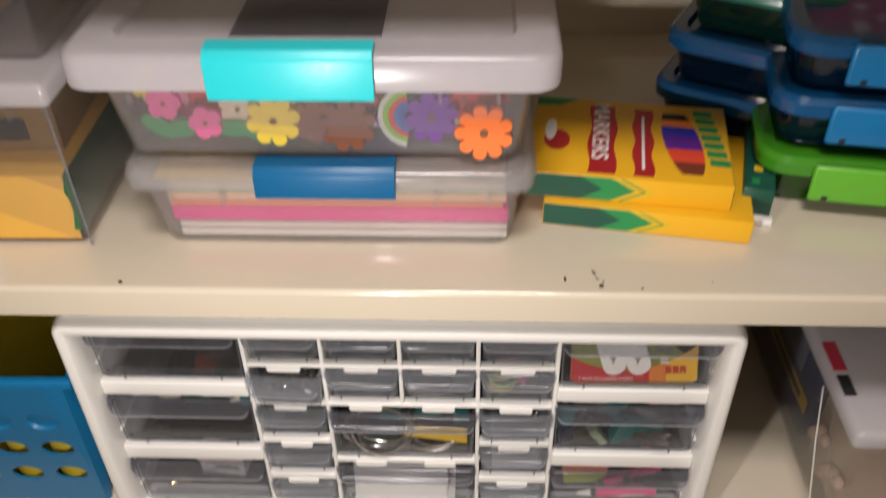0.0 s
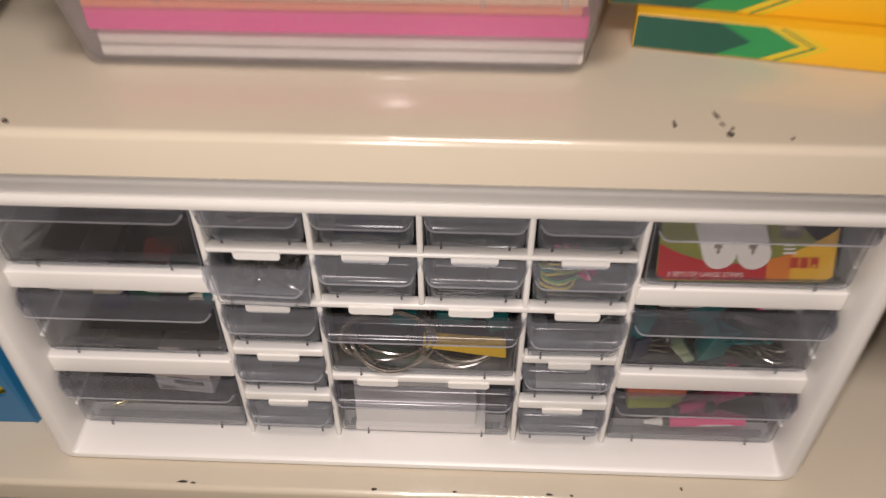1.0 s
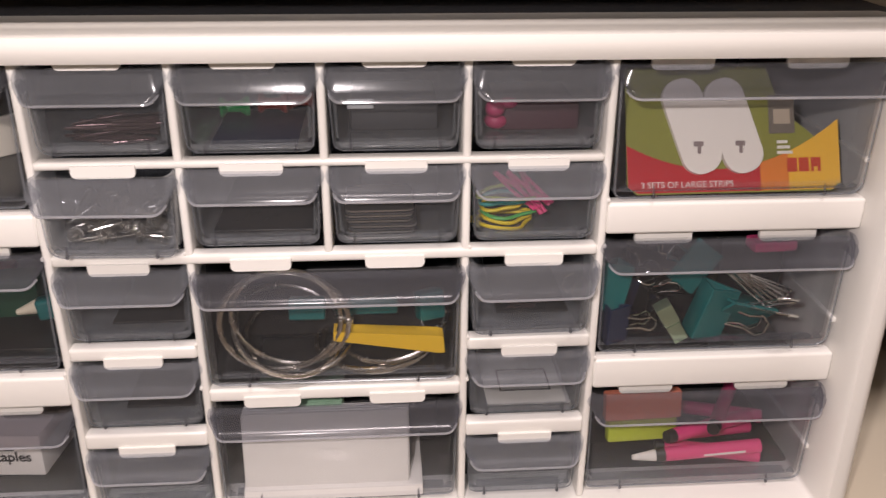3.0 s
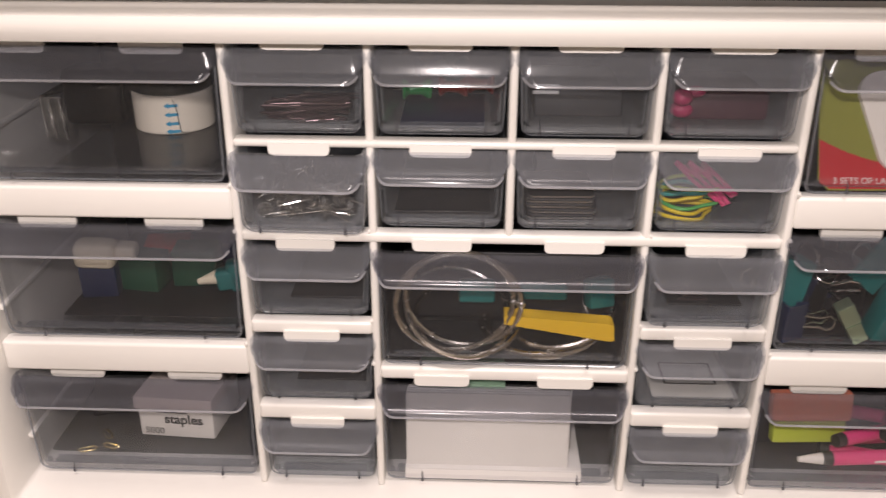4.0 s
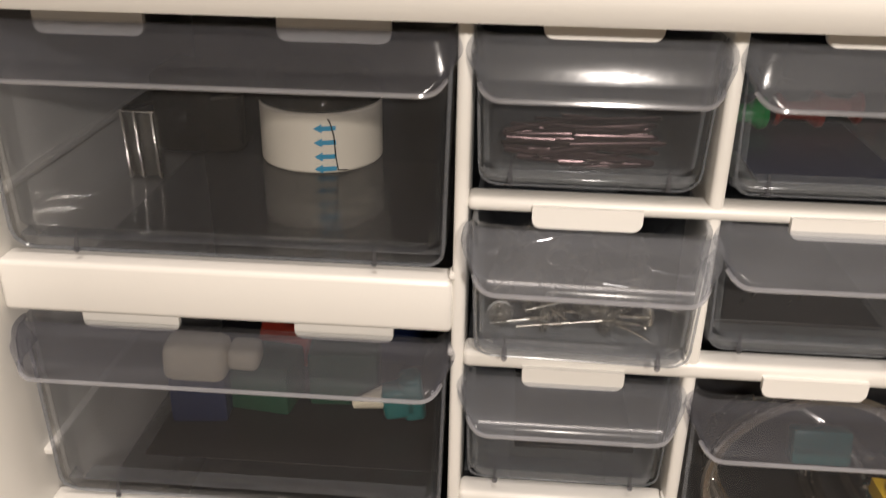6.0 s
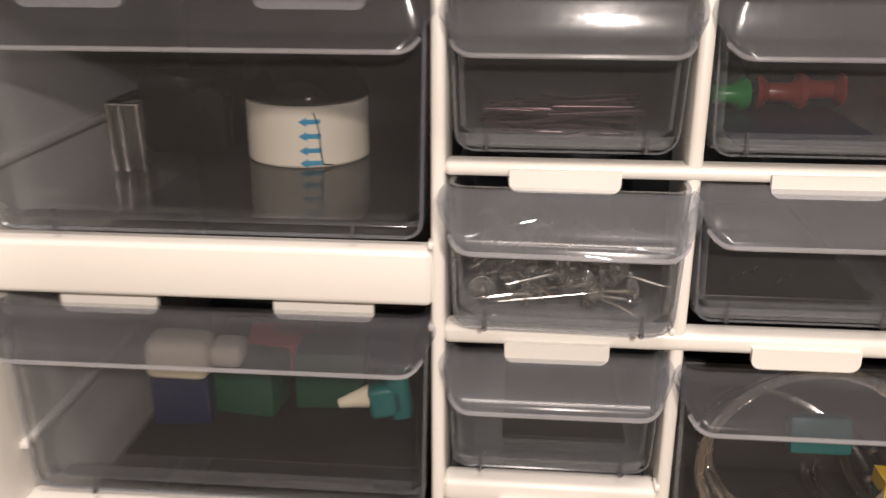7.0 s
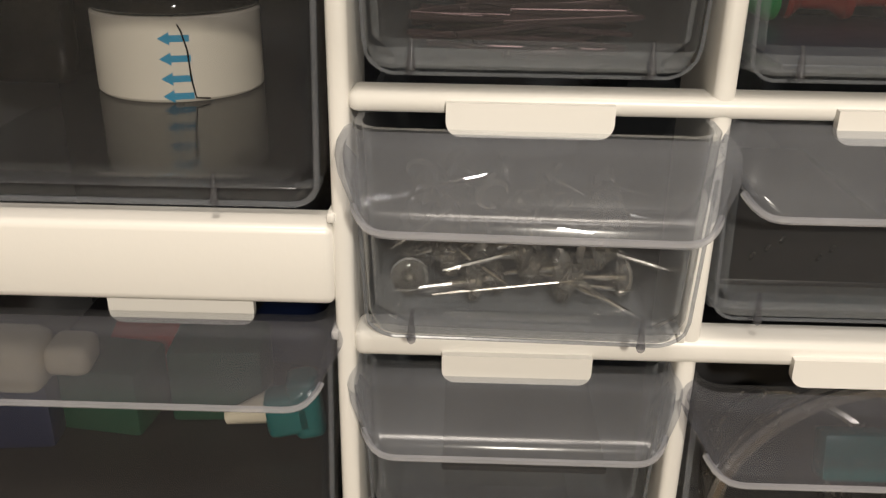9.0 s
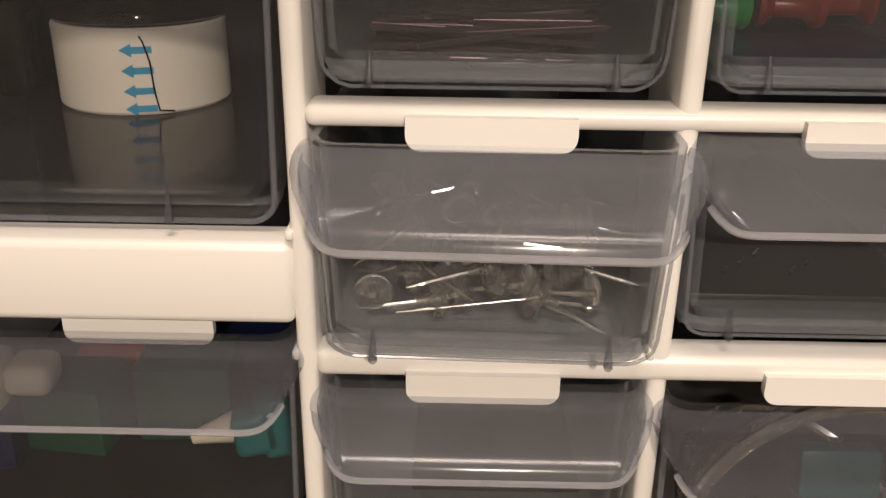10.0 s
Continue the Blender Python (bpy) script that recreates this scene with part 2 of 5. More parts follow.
def shelf_board(name, top, front, lip, label, chips):
    t = thing(name, label, "shelf")
    bm = bmesh.new()
    # pressed-steel board: flat top, rounded nose and a turned-down lip
    prof = [(0.34, top), (front + 0.004, top)]
    prof += [(front + 0.004 - 0.004 * math.sin(radians(a)), top - 0.004 + 0.004 * math.cos(radians(a))) for a in (18, 36, 54, 72, 90)]
    prof += [(front, top - lip + 0.001), (front + 0.001, top - lip), (front + 0.012, top - lip), (front + 0.012, top - lip + 0.0015), (front + 0.0015, top - lip + 0.0015), (front + 0.0015, top - 0.004), (front + 0.004, top - 0.0015), (0.34, top - 0.0015)]
    a = [bm.verts.new((-0.75, y, z)) for y, z in prof]
    b = [bm.verts.new((0.75, y, z)) for y, z in prof]
    n = len(prof)
    for i in range(n):
        bm.faces.new((a[i], a[(i + 1) % n], b[(i + 1) % n], b[i]))
    bm.faces.new(a[::-1])
    bm.faces.new(b)
    part("board", bm, CREAM, t)
    rng = random.Random(5)
    for x, y, sx, sy, rot in chips:
        bm = bmesh.new()
        chip_mesh(bm, 0, 0, 0, sx, sy, rng)
        c = part("paint_chip", bm, CHIP, t, "dark chip in the cream enamel", smooth=False)
        c.matrix_local = pose(x, y, top + 0.00003, 0, 0, rot)
    return t


def shelving():
    shelf_board("shelf", 0.269, -0.025, 0.0245, "upper cream enamelled steel shelf with chipped front edge", [
        (0.109, -0.011, 0.0009, 0.0030, 8), (0.1275, -0.004, 0.0009, 0.0035, 20), (0.1290, -0.010, 0.0008, 0.0016, 40),
        (0.1310, -0.0165, 0.0022, 0.0024, 10), (0.1325, -0.0128, 0.0007, 0.0016, 0), (0.156, -0.0185, 0.0010, 0.0011, 0),
        (-0.171, -0.0185, 0.0018, 0.0019, 30), (0.2, -0.012, 0.0005, 0.0008, 0)])
    shelf_board("shelf", 0.0, -0.036, 0.020, "cream enamelled steel shelf under the drawer cabinet", [
        (-0.15, -0.0315, 0.004, 0.0011, 0), (-0.143, -0.0320, 0.002, 0.0009, 0), (-0.03, -0.0322, 0.0024, 0.001, 5), (0.02, -0.032, 0.002, 0.0009, 0),
        (0.078, -0.0318, 0.0028, 0.001, 0), (0.092, -0.032, 0.0014, 0.0009, 0), (0.16, -0.0250, 0.0012, 0.0015, 0)])
    shelf_board("shelf", -0.31, -0.036, 0.020, "lowest cream enamelled steel shelf in shade", [])
    # out of view: added to keep ceiling light off the boxes' rear
    shelf_board("shelf", 0.58, -0.025, 0.0245, "unseen top steel shelf added to shade the boxes", [])
    for x in (-0.752, 0.752):
        t = thing("shelf_upright", "cream steel upright carrying the shelves", "upright", "shelf uprights")
        bm = bmesh.new()
        block(bm, x - 0.002, x + 0.002, -0.03, 0.34, -0.9, 0.9, 0.0006)
        part("panel", bm, CREAM, t)
    tagged(boxpart("shelf_back", -0.75, 0.75, 0.341, 0.345, -0.88, 0.9, CREAM, bevel=0.0005), "cream steel back panel of the shelving", "back panel", kind="structure")


# ---- the drawer cabinet ----
XD = (-0.1102, -0.0550, 0.0003, 0.0556, 0.1114)
ROWZ = (0.177, 0.138, 0.096, 0.053, 0.0088)
ROWT = (0.2152, 0.174, 0.133, 0.090, 0.045)
BIGZ = (0.156, 0.083, 0.0088)
BIGT = (0.2152, 0.142, 0.068)


def tab(cx, zt, parent, h=0.0044, w=0.0240, y=-0.0010, up=0.0014):
    bm = bmesh.new()
    pts = [(-w / 2, 0.0005), (w / 2, 0.0005)]
    pts += [(w / 2 - 0.0022 + 0.0022 * math.cos(radians(a)), -h + 0.0022 - 0.0022 * math.sin(radians(a))) for a in range(0, 91, 18)]
    pts += [(-w / 2 + 0.0022 - 0.0022 * math.sin(radians(a)), -h + 0.0022 - 0.0022 * math.cos(radians(a))) for a in range(0, 91, 18)]
    prism(bm, pts, -0.0008, 0.0008, pose(cx, y, zt + up, 90, 0, 0))
    return part("stop_tab", bm, WHITE, parent)


def cabinet():
    c = thing("drawer_cabinet", "white plastic cabinet frame for twenty-two small drawers", "drawer cabinet")
    # picture-frame bezel with rounded corners
    bm = bmesh.new()
    def lp(x, z0, z1, y, r):
        return [(a, y, b) for a, b in rrect(-x, x, z0, z1, r, 6)]
    loft(bm, [lp(0.2300, 0.0, 0.2280, 0.02, 0.010), lp(0.2310, 0.0, 0.2284, 0.0000, 0.010), lp(0.2315, 0.0, 0.2300, -0.0040, 0.010), lp(0.2315, 0.0, 0.2303, -0.0095, 0.010), lp(0.2315, 0.0, 0.2296, -0.0105, 0.010), lp(0.2315, 0.0, 0.2288, -0.0125, 0.010), lp(0.2308, 0.0006, 0.2282, -0.0160, 0.010), lp(0.2285, 0.003, 0.2268, -0.0182, 0.009),
              lp(0.2265, 0.0045, 0.2245, -0.0186, 0.006), lp(0.2222, 0.0065, 0.2200, -0.0178, 0.004), lp(0.2206, 0.0080, 0.2172, -0.0150, 0.003), lp(0.2204, 0.0085, 0.2162, -0.002, 0.002), lp(0.2204, 0.0085, 0.2160, 0.02, 0.002)])
    part("bezel", bm, WHITE, c)
    # housing behind, its dark grey standing in for the unlit inside
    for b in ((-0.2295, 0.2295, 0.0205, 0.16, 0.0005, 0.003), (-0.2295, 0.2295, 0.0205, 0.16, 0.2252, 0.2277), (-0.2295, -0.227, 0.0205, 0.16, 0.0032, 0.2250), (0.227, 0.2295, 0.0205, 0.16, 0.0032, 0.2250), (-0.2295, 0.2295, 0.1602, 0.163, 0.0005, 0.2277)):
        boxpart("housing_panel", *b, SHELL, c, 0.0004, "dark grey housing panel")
    # inner side walls
    for x in (-0.2217, 0.2217):
        boxpart("side_wall", x - 0.0012, x + 0.0012, 0.0005, 0.15, 0.0088, 0.2155, WHITE, c, 0.0004)
        for z in (0.096, 0.17, 0.028):
            boxpart("runner", min(x, x * 0.985), max(x, x * 0.985), 0.004, 0.14, z, z + 0.002, WHITE, c, 0.0004)
    # uprights
    for i, x in enumerate(XD):
        z0 = 0.1335 if i == 2 else 0.0086
        bm = bmesh.new()
        block(bm, x - 0.0016, x + 0.0016, 0.0, 0.022, z0, 0.2175, 0.0012, 3)
        part("upright", bm, WHITE, c)
        # same shade colour behind the white upright
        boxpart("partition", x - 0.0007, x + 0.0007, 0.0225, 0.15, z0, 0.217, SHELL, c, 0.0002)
        if i != 2:
            for z in ((0.1574, 0.1372, 0.0840) if i in (0, 4) else (0.0752, 0.0965, 0.1382)):
                s = -1 if i in (0, 1) else 1
                bm = bmesh.new()
                block(bm, x + s * 0.0010, x + s * 0.0023, -0.0003, 0.004, z - 0.0009, z + 0.0007, 0.0004, 2)
                part("rail_catch", bm, WHITE, c)
    def rail(x0, x1, z0, z1, d=0.007):
        bm = bmesh.new()
        block(bm, x0, x1, -0.0004, d, z0, z1, min(0.0014, (z1 - z0) * 0.42), 3)
        part("rail", bm, WHITE, c)
    rail(XD[0] + 0.0014, XD[4] - 0.0014, 0.1738, 0.1770)
    rail(XD[0] + 0.0014, XD[4] - 0.0014, 0.1335, 0.1380)
    for a, b in ((0, 1), (3, 4)):
        rail(XD[a] + 0.0014, XD[b] - 0.0014, 0.0900, 0.0960)
        rail(XD[a] + 0.0014, XD[b] - 0.0014, 0.0455, 0.0530)
    rail(XD[1] + 0.0014, XD[3] - 0.0014, 0.0680, 0.0740)
    for x0, x1 in ((-0.2204, XD[0] - 0.0014), (XD[4] + 0.0014, 0.2204)):
        rail(x0, x1, 0.1425, 0.1560, 0.008)
        rail(x0, x1, 0.0685, 0.0830, 0.008)
    # stop tabs hanging from the rails
    for i in range(4):
        x = (XD[i] + XD[i + 1]) / 2
        for j in range(5):
            if j < 2 or i in (0, 3):
                tab(x, ROWT[j], c)
    for x, rows in (((XD[0] - 0.2204) / 2, BIGT), ((XD[4] + 0.2204) / 2, BIGT), (0.0, (0.133, 0.068))):
        for z in rows:
            for s in (-0.0268, 0.0268):
                tab(x + s, z, c, 0.0068, 0.0245, 0.0068, 0.0) if x else tab(x + s, z + 0.0008, c)
    return c


def drawer(name, w, h, depth, drop, tray_mat, lip_mat, label, group):
    """A clear drawer: a tray, a curved finger lip along the front's upper edge and two small ribs below."""
    d = thing(name, label, "drawer", group)
    bm = bmesh.new()
    tub(bm, -w / 2, w / 2, 0.0, depth, 0.0008, h, 0.0012, 0.0046, 0.0011, 0.0046, 0.001 if w > 0.09 else 0.0)
    tray = part("tray", bm, tray_mat, d)
    # the front is moulded clearer than the milky sides and floor
    tray.data.materials.append(FRONTS if w < 0.09 else FRONT)
    for p in tray.data.polygons:
        if p.center.y < 0.0022 and p.center.z > 0.004:
            p.material_index = 1
    # lip: a visor that leaves the rim, bulges forward and hangs down, shorter towards its ends
    bm = bmesh.new()
    n = 7
    cr = 0.0064
    hw = w / 2 + 0.0016
    def outline(y1, half):
        r = min(cr * 0.9, 0.0027 - y1)
        pts = [(-half, 0.003), (-half, y1 + r)]
        pts += [(-half + r - r * math.cos(radians(90 * i / n)), y1 + r - r * math.sin(radians(90 * i / n))) for i in range(1, n + 1)]
        pts += [(half - r + r * math.sin(radians(90 * i / n)), y1 + r - r * math.cos(radians(90 * i / n))) for i in range(0, n)]
        pts += [(half, y1 + r), (half, 0.003)]
        return pts
    levels = []
    for s, yf, dh in ((0.0, -0.0012, 0.0016), (0.03, -0.0038, 0.0010), (0.10, -0.0050, 0.0004), (0.30, -0.0053, -0.0003), (0.55, -0.0058, -0.0005), (0.70, -0.0064, -0.0002), (0.77, -0.0085, 0.0003), (0.90, -0.0094, 0.0014), (1.0, -0.0098, 0.0026)):
        pl = outline(yf, hw - dh)
        row = []
        for x, y in pl:
            back = max(0.0, min(1.0, (y - yf) / (0.003 - yf)))
            side = min(1.0, max(0.0, (abs(x) - (hw - 0.0068)) / 0.0058))
            row.append((x, y, h - s * drop * max(0.2, 1 - 0.10 * back - 0.40 * side ** 2.4)))
        levels.append(row)
    vr = [[bm.verts.new(p) for p in r] for r in levels]
    for a, b in zip(vr, vr[1:]):
        for j in range(len(a) - 1):
            bm.faces.new((a[j], a[j + 1], b[j + 1], b[j]))
    bmesh.ops.recalc_face_normals(bm, faces=bm.faces)
    bmesh.ops.solidify(bm, geom=list(bm.faces), thickness=0.0011)
    part("finger_lip", bm, lip_mat, d, "curved clear finger lip")
    bm = bmesh.new()
    tube(bm, [(x, y - 0.0001, z) for x, y, z in levels[-1][2:-2]], 0.00055, 6)
    part("lip_edge", bm, MILKY_EDGE, d, "thick milky lower edge of the lip")
    # milky moulded edges: the front's outline and the thick foot behind it
    bm = bmesh.new()
    a = w / 2 - 0.0006
    k = 0.0046
    pts = [(-a, 0.0008, h - 0.006)] + [(-a + 0.001, 0.0012, k + 0.002)] + [(-a + 0.001 + k - k * math.cos(radians(q)), 0.0012 + 0.0022 * math.sin(radians(q)), 0.0012 + k - k * math.sin(radians(q))) for q in (20, 40, 60, 80)]
    pts += [(-p[0], p[1], p[2]) for p in pts[::-1]]
    tube(bm, pts, 0.0003 if w < 0.09 else 0.0005, 6)
    part("front_edge", bm, FOOT, d, "rounded milky edge of the drawer front")
    bm = bmesh.new()
    f = 0.0020 if w < 0.09 else 0.0030
    block(bm, -a + 0.0050, a - 0.0050, 0.0052, 0.0110, f, f + 0.0004, 0.0002)
    part("foot_ridge", bm, BAND, d, "milky speckled band along the foot")
    # webs in the lower corners between front and sides
    for q in (-1, 1):
        bm = bmesh.new()
        prism(bm, [(q * (a - 0.0052), 0.0050), (q * (a - 0.0012), 0.0050), (q * (a - 0.0012), 0.0092)], f + 0.0004, f + 0.0012)
        part("corner_web", bm, BAND, d, "milky corner web")
    for s in (-1, 1):
        bm = bmesh.new()
        rod(bm, (s * w * 0.335, 0.0004, 0.0024), (s * w * 0.335, 0.0012, 0.0068), 0.0007, 10, 0.00025)
        bmesh.ops.create_uvsphere(bm, u_segments=10, v_segments=6, radius=0.0007, matrix=Matrix.Translation((s * w * 0.335, 0.0004, 0.0024)))
        part("rib", bm, RIBM, d)
    return d


RIBM = film("rib_plastic", (0.70, 0.70, 0.72), 0.10, (0.5, 0.5, 0.52), 0.3, 0.3)
FOOT = film("foot_plastic", (0.74, 0.75, 0.77), 0.20, (0.62, 0.65, 0.70), 0.2, 0.6)
MILKY_EDGE = film("lip_edge_plastic", (0.8, 0.81, 0.83), 0.35, (0.8, 0.8, 0.84), 0.15, 1.4)
CX = [(XD[i] + XD[i + 1]) / 2 for i in range(4)]
BAND = film("speckled_foot_plastic", (0.80, 0.81, 0.83), 0.13, (0.70, 0.72, 0.75), 0.16, 0.9, 0.6)
FRONTS = film("clear_small_front_plastic", (0.95, 0.955, 0.96), 0.036, (0.74, 0.76, 0.8), 0.10, 0.8)
FRONT = film("clear_front_plastic", (0.95, 0.955, 0.96), 0.020, (0.74, 0.76, 0.8), 0.10, 0.8)
PULL = -0.0085


def drawers():
    s = drawer("small_drawer", 0.0512, 0.0350, 0.13, 0.0114, TRAYS, LIPS, "small clear frosted plastic drawer in the white cabinet", "small drawers")
    first = True
    for i in range(4):
        for j in range(5):
            if not (j < 2 or i in (0, 3)):
                continue
            m = pose(CX[i], 0.0012, ROWZ[j] + 0.0004)
            if (i, j) == (0, 1):
                m = pose(CX[i] + 0.0006, PULL, ROWZ[j] + 0.0006, 0, 0, -1.6)
            if (i, j) == (3, 2):
                m = pose(CX[i], -0.003, ROWZ[j] + 0.0004, 0, 0, 0.8)
            if first:
                s.matrix_world = m
                first = False
            else:
                o = copy_thing(s, m)
                if (i, j) == (0, 1):
                    o["label"] = "small clear drawer of thumbtacks pulled a little out"
    md = drawer("wide_drawer", 0.1070, 0.0560, 0.13, 0.0114, TRAY, LIP, "wide clear frosted plastic drawer in the cabinet's middle", "wide drawers")
    md.matrix_world = pose(0.0, -0.002, 0.0744)
    copy_thing(md, pose(0.0, 0.0008, 0.0092))
    lg = drawer("large_drawer", 0.1055, 0.0560, 0.13, 0.0110, TRAY, LIP, "large clear frosted plastic drawer at the cabinet's side", "large drawers")
    done = False
    for x in ((XD[0] - 0.2204) / 2, (XD[4] + 0.2204) / 2):
        for z in BIGZ:
            m = pose(x, 0.0012 if (x < 0 or z < 0.15) else -0.0015, z + 0.0004)
            if done:
                copy_thing(lg, m)
            else:
                lg.matrix_world = m
                done = True


room()
shelving()
cabinet()
drawers()

# ---- what lies in the drawers ----
TEAL = paint("teal_plastic", (0.006, 0.14, 0.14), 0.38)
NAVY = paint("navy_plastic", (0.008, 0.016, 0.055), 0.35)
GREEN = paint("green_foam", (0.004, 0.062, 0.032), 0.6)
RED = paint("red_plastic", (0.55, 0.06, 0.03), 0.35)
PINK = paint("pink_plastic", (0.75, 0.06, 0.22), 0.35)
YELLOW = paint("yellow_plastic", (0.80, 0.50, 0.03), 0.35)
LIME = paint("lime_paper", (0.48, 0.56, 0.05), 0.8)
ORANGE = paint("coral_paper", (0.80, 0.22, 0.12), 0.8)
CREAMY = paint("cream_rubber", (0.78, 0.70, 0.55), 0.6)
TAPEW = paint("tape_roll_paper", (0.82, 0.76, 0.66), 0.55, var=0.05)
ARROWB = paint("blue_print", (0.02, 0.30, 0.52), 0.5)
SMOKE = film("smoked_plastic", (0.07, 0.07, 0.075), 0.03, (0.06, 0.06, 0.06), 0.05, 1.6)
GLASSY = film("clear_plate_plastic", (0.86, 0.86, 0.84), 0.02, (0.8, 0.78, 0.74), 0.05, 3.0)


def glass(name, color, rough, ior):
    m, nt, out = tree(name)
    p = nt.nodes.new("ShaderNodeBsdfPrincipled")
    p.inputs["Base Color"].default_value = (*color, 1)
    p.inputs["Roughness"].default_value, p.inputs["IOR"].default_value, p.inputs["Transmission Weight"].default_value = rough, ior, 0.96
    nt.links.new(p.outputs[0], out.inputs[0])
    MATS[name] = m
    return m


TACK = glass("clear_tack_plastic", (0.95, 0.93, 0.89), 0.03, 1.5)
RINGM = mat("worn_nickel", (0.66, 0.62, 0.57), 0.24, 1.0, var=0.2, scale=60)
DARKPIN = mat("dark_pin_metal", (0.13, 0.085, 0.09), 0.30, 0.75, var=0.3, scale=90)
XL, XR = (XD[0] - 0.2204) / 2, (XD[4] + 0.2204) / 2
F = 0.0022  # a small tray's floor above the rail
FL = 0.0034  # a large tray's floor above the rail


def tape():
    t = thing("tape_dispenser", "white tape roll on a smoked plastic dispenser in a drawer", "tape dispenser")
    cx, cy, z0 = -0.1570, 0.0770, BIGZ[0] + FL
    R = 0.0184
    bm = bmesh.new()
    out = [(0.0110, 0.0), (R - 0.0005, 0.0), (R, 0.0006), (R, 0.0172), (R - 0.0005, 0.0178), (0.0110, 0.0178)]
    loft(bm, [[(cx + r * math.cos(a), cy + r * math.sin(a), z0 + h) for a in [2 * math.pi * i / 48 for i in range(48)]] for r, h in out + out[:1]])
    part("roll", bm, TAPEW, t, "cream white roll of tape")
    bm = bmesh.new()
    prof = [(0.0108, 0.001), (0.0108, 0.0183), (R - 0.0006, 0.0180), (R + 0.0002, 0.0186), (R, 0.0209), (0.0140, 0.0275), (0.0040, 0.0303)]
    loft(bm, [[(cx + r * math.cos(a), cy + r * math.sin(a), z0 + h) for a in [2 * math.pi * i / 32 for i in range(32)]] for r, h in prof], True, True)
    part("hub", bm, SMOKE, t, "smoked dark hub over the roll")
    bm = bmesh.new()
    strip = [(-0.176, 0.0222), (-0.182, 0.0232), (-0.188, 0.0216), (-0.195, 0.0205), (-0.2060, 0.0196)]
    for (xa, ha), (xb, hb) in zip(strip, strip[1:]):
        v = [bm.verts.new((x, y, z0 + h)) for x, h, y in ((xa, ha, cy - 0.018), (xb, hb, cy - 0.029), (xb, hb, cy - 0.010), (xa, ha, cy))]
        bm.faces.new(v)
    bmesh.ops.remove_doubles(bm, verts=bm.verts, dist=1e-5)
    bmesh.ops.solidify(bm, geom=list(bm.faces), thickness=0.0012)
    part("arm", bm, SMOKE, t)
    bm = bmesh.new()
    block(bm, -0.2080, -0.1800, cy - 0.006, cy + 0.016, z0 + 0.0002, z0 + 0.026, 0.003, 3)
    part("body", bm, SMOKE, t, "smoked dark body of the dispenser")
    bm = bmesh.new()
    block(bm, -0.2070, -0.1970, cy - 0.0285, cy - 0.0275, z0 + 0.001, z0 + 0.0188, 0.0004)
    part("end_plate", bm, GLASSY, t, "clear end plate with a bright edge")
    bm = bmesh.new()
    for x in (-0.2065, -0.2030, -0.1980):
        rod(bm, (x + 0.0008, cy - 0.0292, z0 + 0.0008), (x, cy - 0.0292, z0 + 0.0196), 0.0006, 6)
    rod(bm, (-0.2070, cy - 0.0292, z0 + 0.0198), (-0.1970, cy - 0.0292, z0 + 0.0198), 0.0005, 6)
    part("cutter", bm, STEEL, t, "bright serrated metal cutter")
    for i in range(4):
        bm = bmesh.new()
        z = z0 + max(0.0135 - i * 0.0042, 0.0014)
        a0 = -66.0
        rows = []
        for u, h in ((0.0, 0.0007), (0.62, 0.0007), (0.62, 0.0014), (1.0, 0.0)):
            a = radians(a0 - 20 * u)
            rows.append((a, h))
        top = [bm.verts.new((cx + (R + 0.00015) * math.cos(a), cy + (R + 0.00015) * math.sin(a), z + h)) for a, h in rows]
        bot = [bm.verts.new((cx + (R + 0.00015) * math.cos(a), cy + (R + 0.00015) * math.sin(a), z - h - (1e-5 if h == 0 else 0))) for a, h in rows]
        for k in range(3):
            if k != 1:
                bm.faces.new((top[k], top[k + 1], bot[k + 1], bot[k]))
        part("arrow", bm, ARROWB, t, "blue printed arrow", smooth=False)
    bm = bmesh.new()
    pts = [(cx + (R + 0.0004 if i > 1 else R - 0.0011) * math.cos(radians(a)), cy + (R + 0.0004 if i > 1 else R - 0.0011) * math.sin(radians(a)), z0 + h) for i, (a, h) in enumerate(((-86, 0.0186), (-76, 0.0180), (-71, 0.0152), (-68, 0.0112), (-67, 0.005), (-65, 0.001), (-56, 0.0006)))]
    tube(bm, pts, 0.00022, 6)
    part("tape_edge", bm, SMOKE, t, "loose end of the tape")


def lumps(name, label, cat, material, blobs, group=""):
    bm = bmesh.new()
    for x, y, z, a, b, c in blobs:
        bmesh.ops.create_uvsphere(bm, u_segments=14, v_segments=9, radius=1.0, matrix=Matrix.Translation((x, y, z)) @ Matrix.Diagonal((a, b, c, 1)))
    return tagged(part(name, bm, material), label, cat, group)


def tumbled(name, label, cat, material, x, y, z, sx, sy, sz, rz=0, rx=0, ry=0, bevel=0.0012, group=""):
    bm = bmesh.new()
    block(bm, -sx / 2, sx / 2, -sy / 2, sy / 2, 0, sz, bevel, 2)
    o = part(name, bm, material)
    o.matrix_world = pose(x, y, z, rx, ry, rz)
    return tagged(o, label, cat, group)


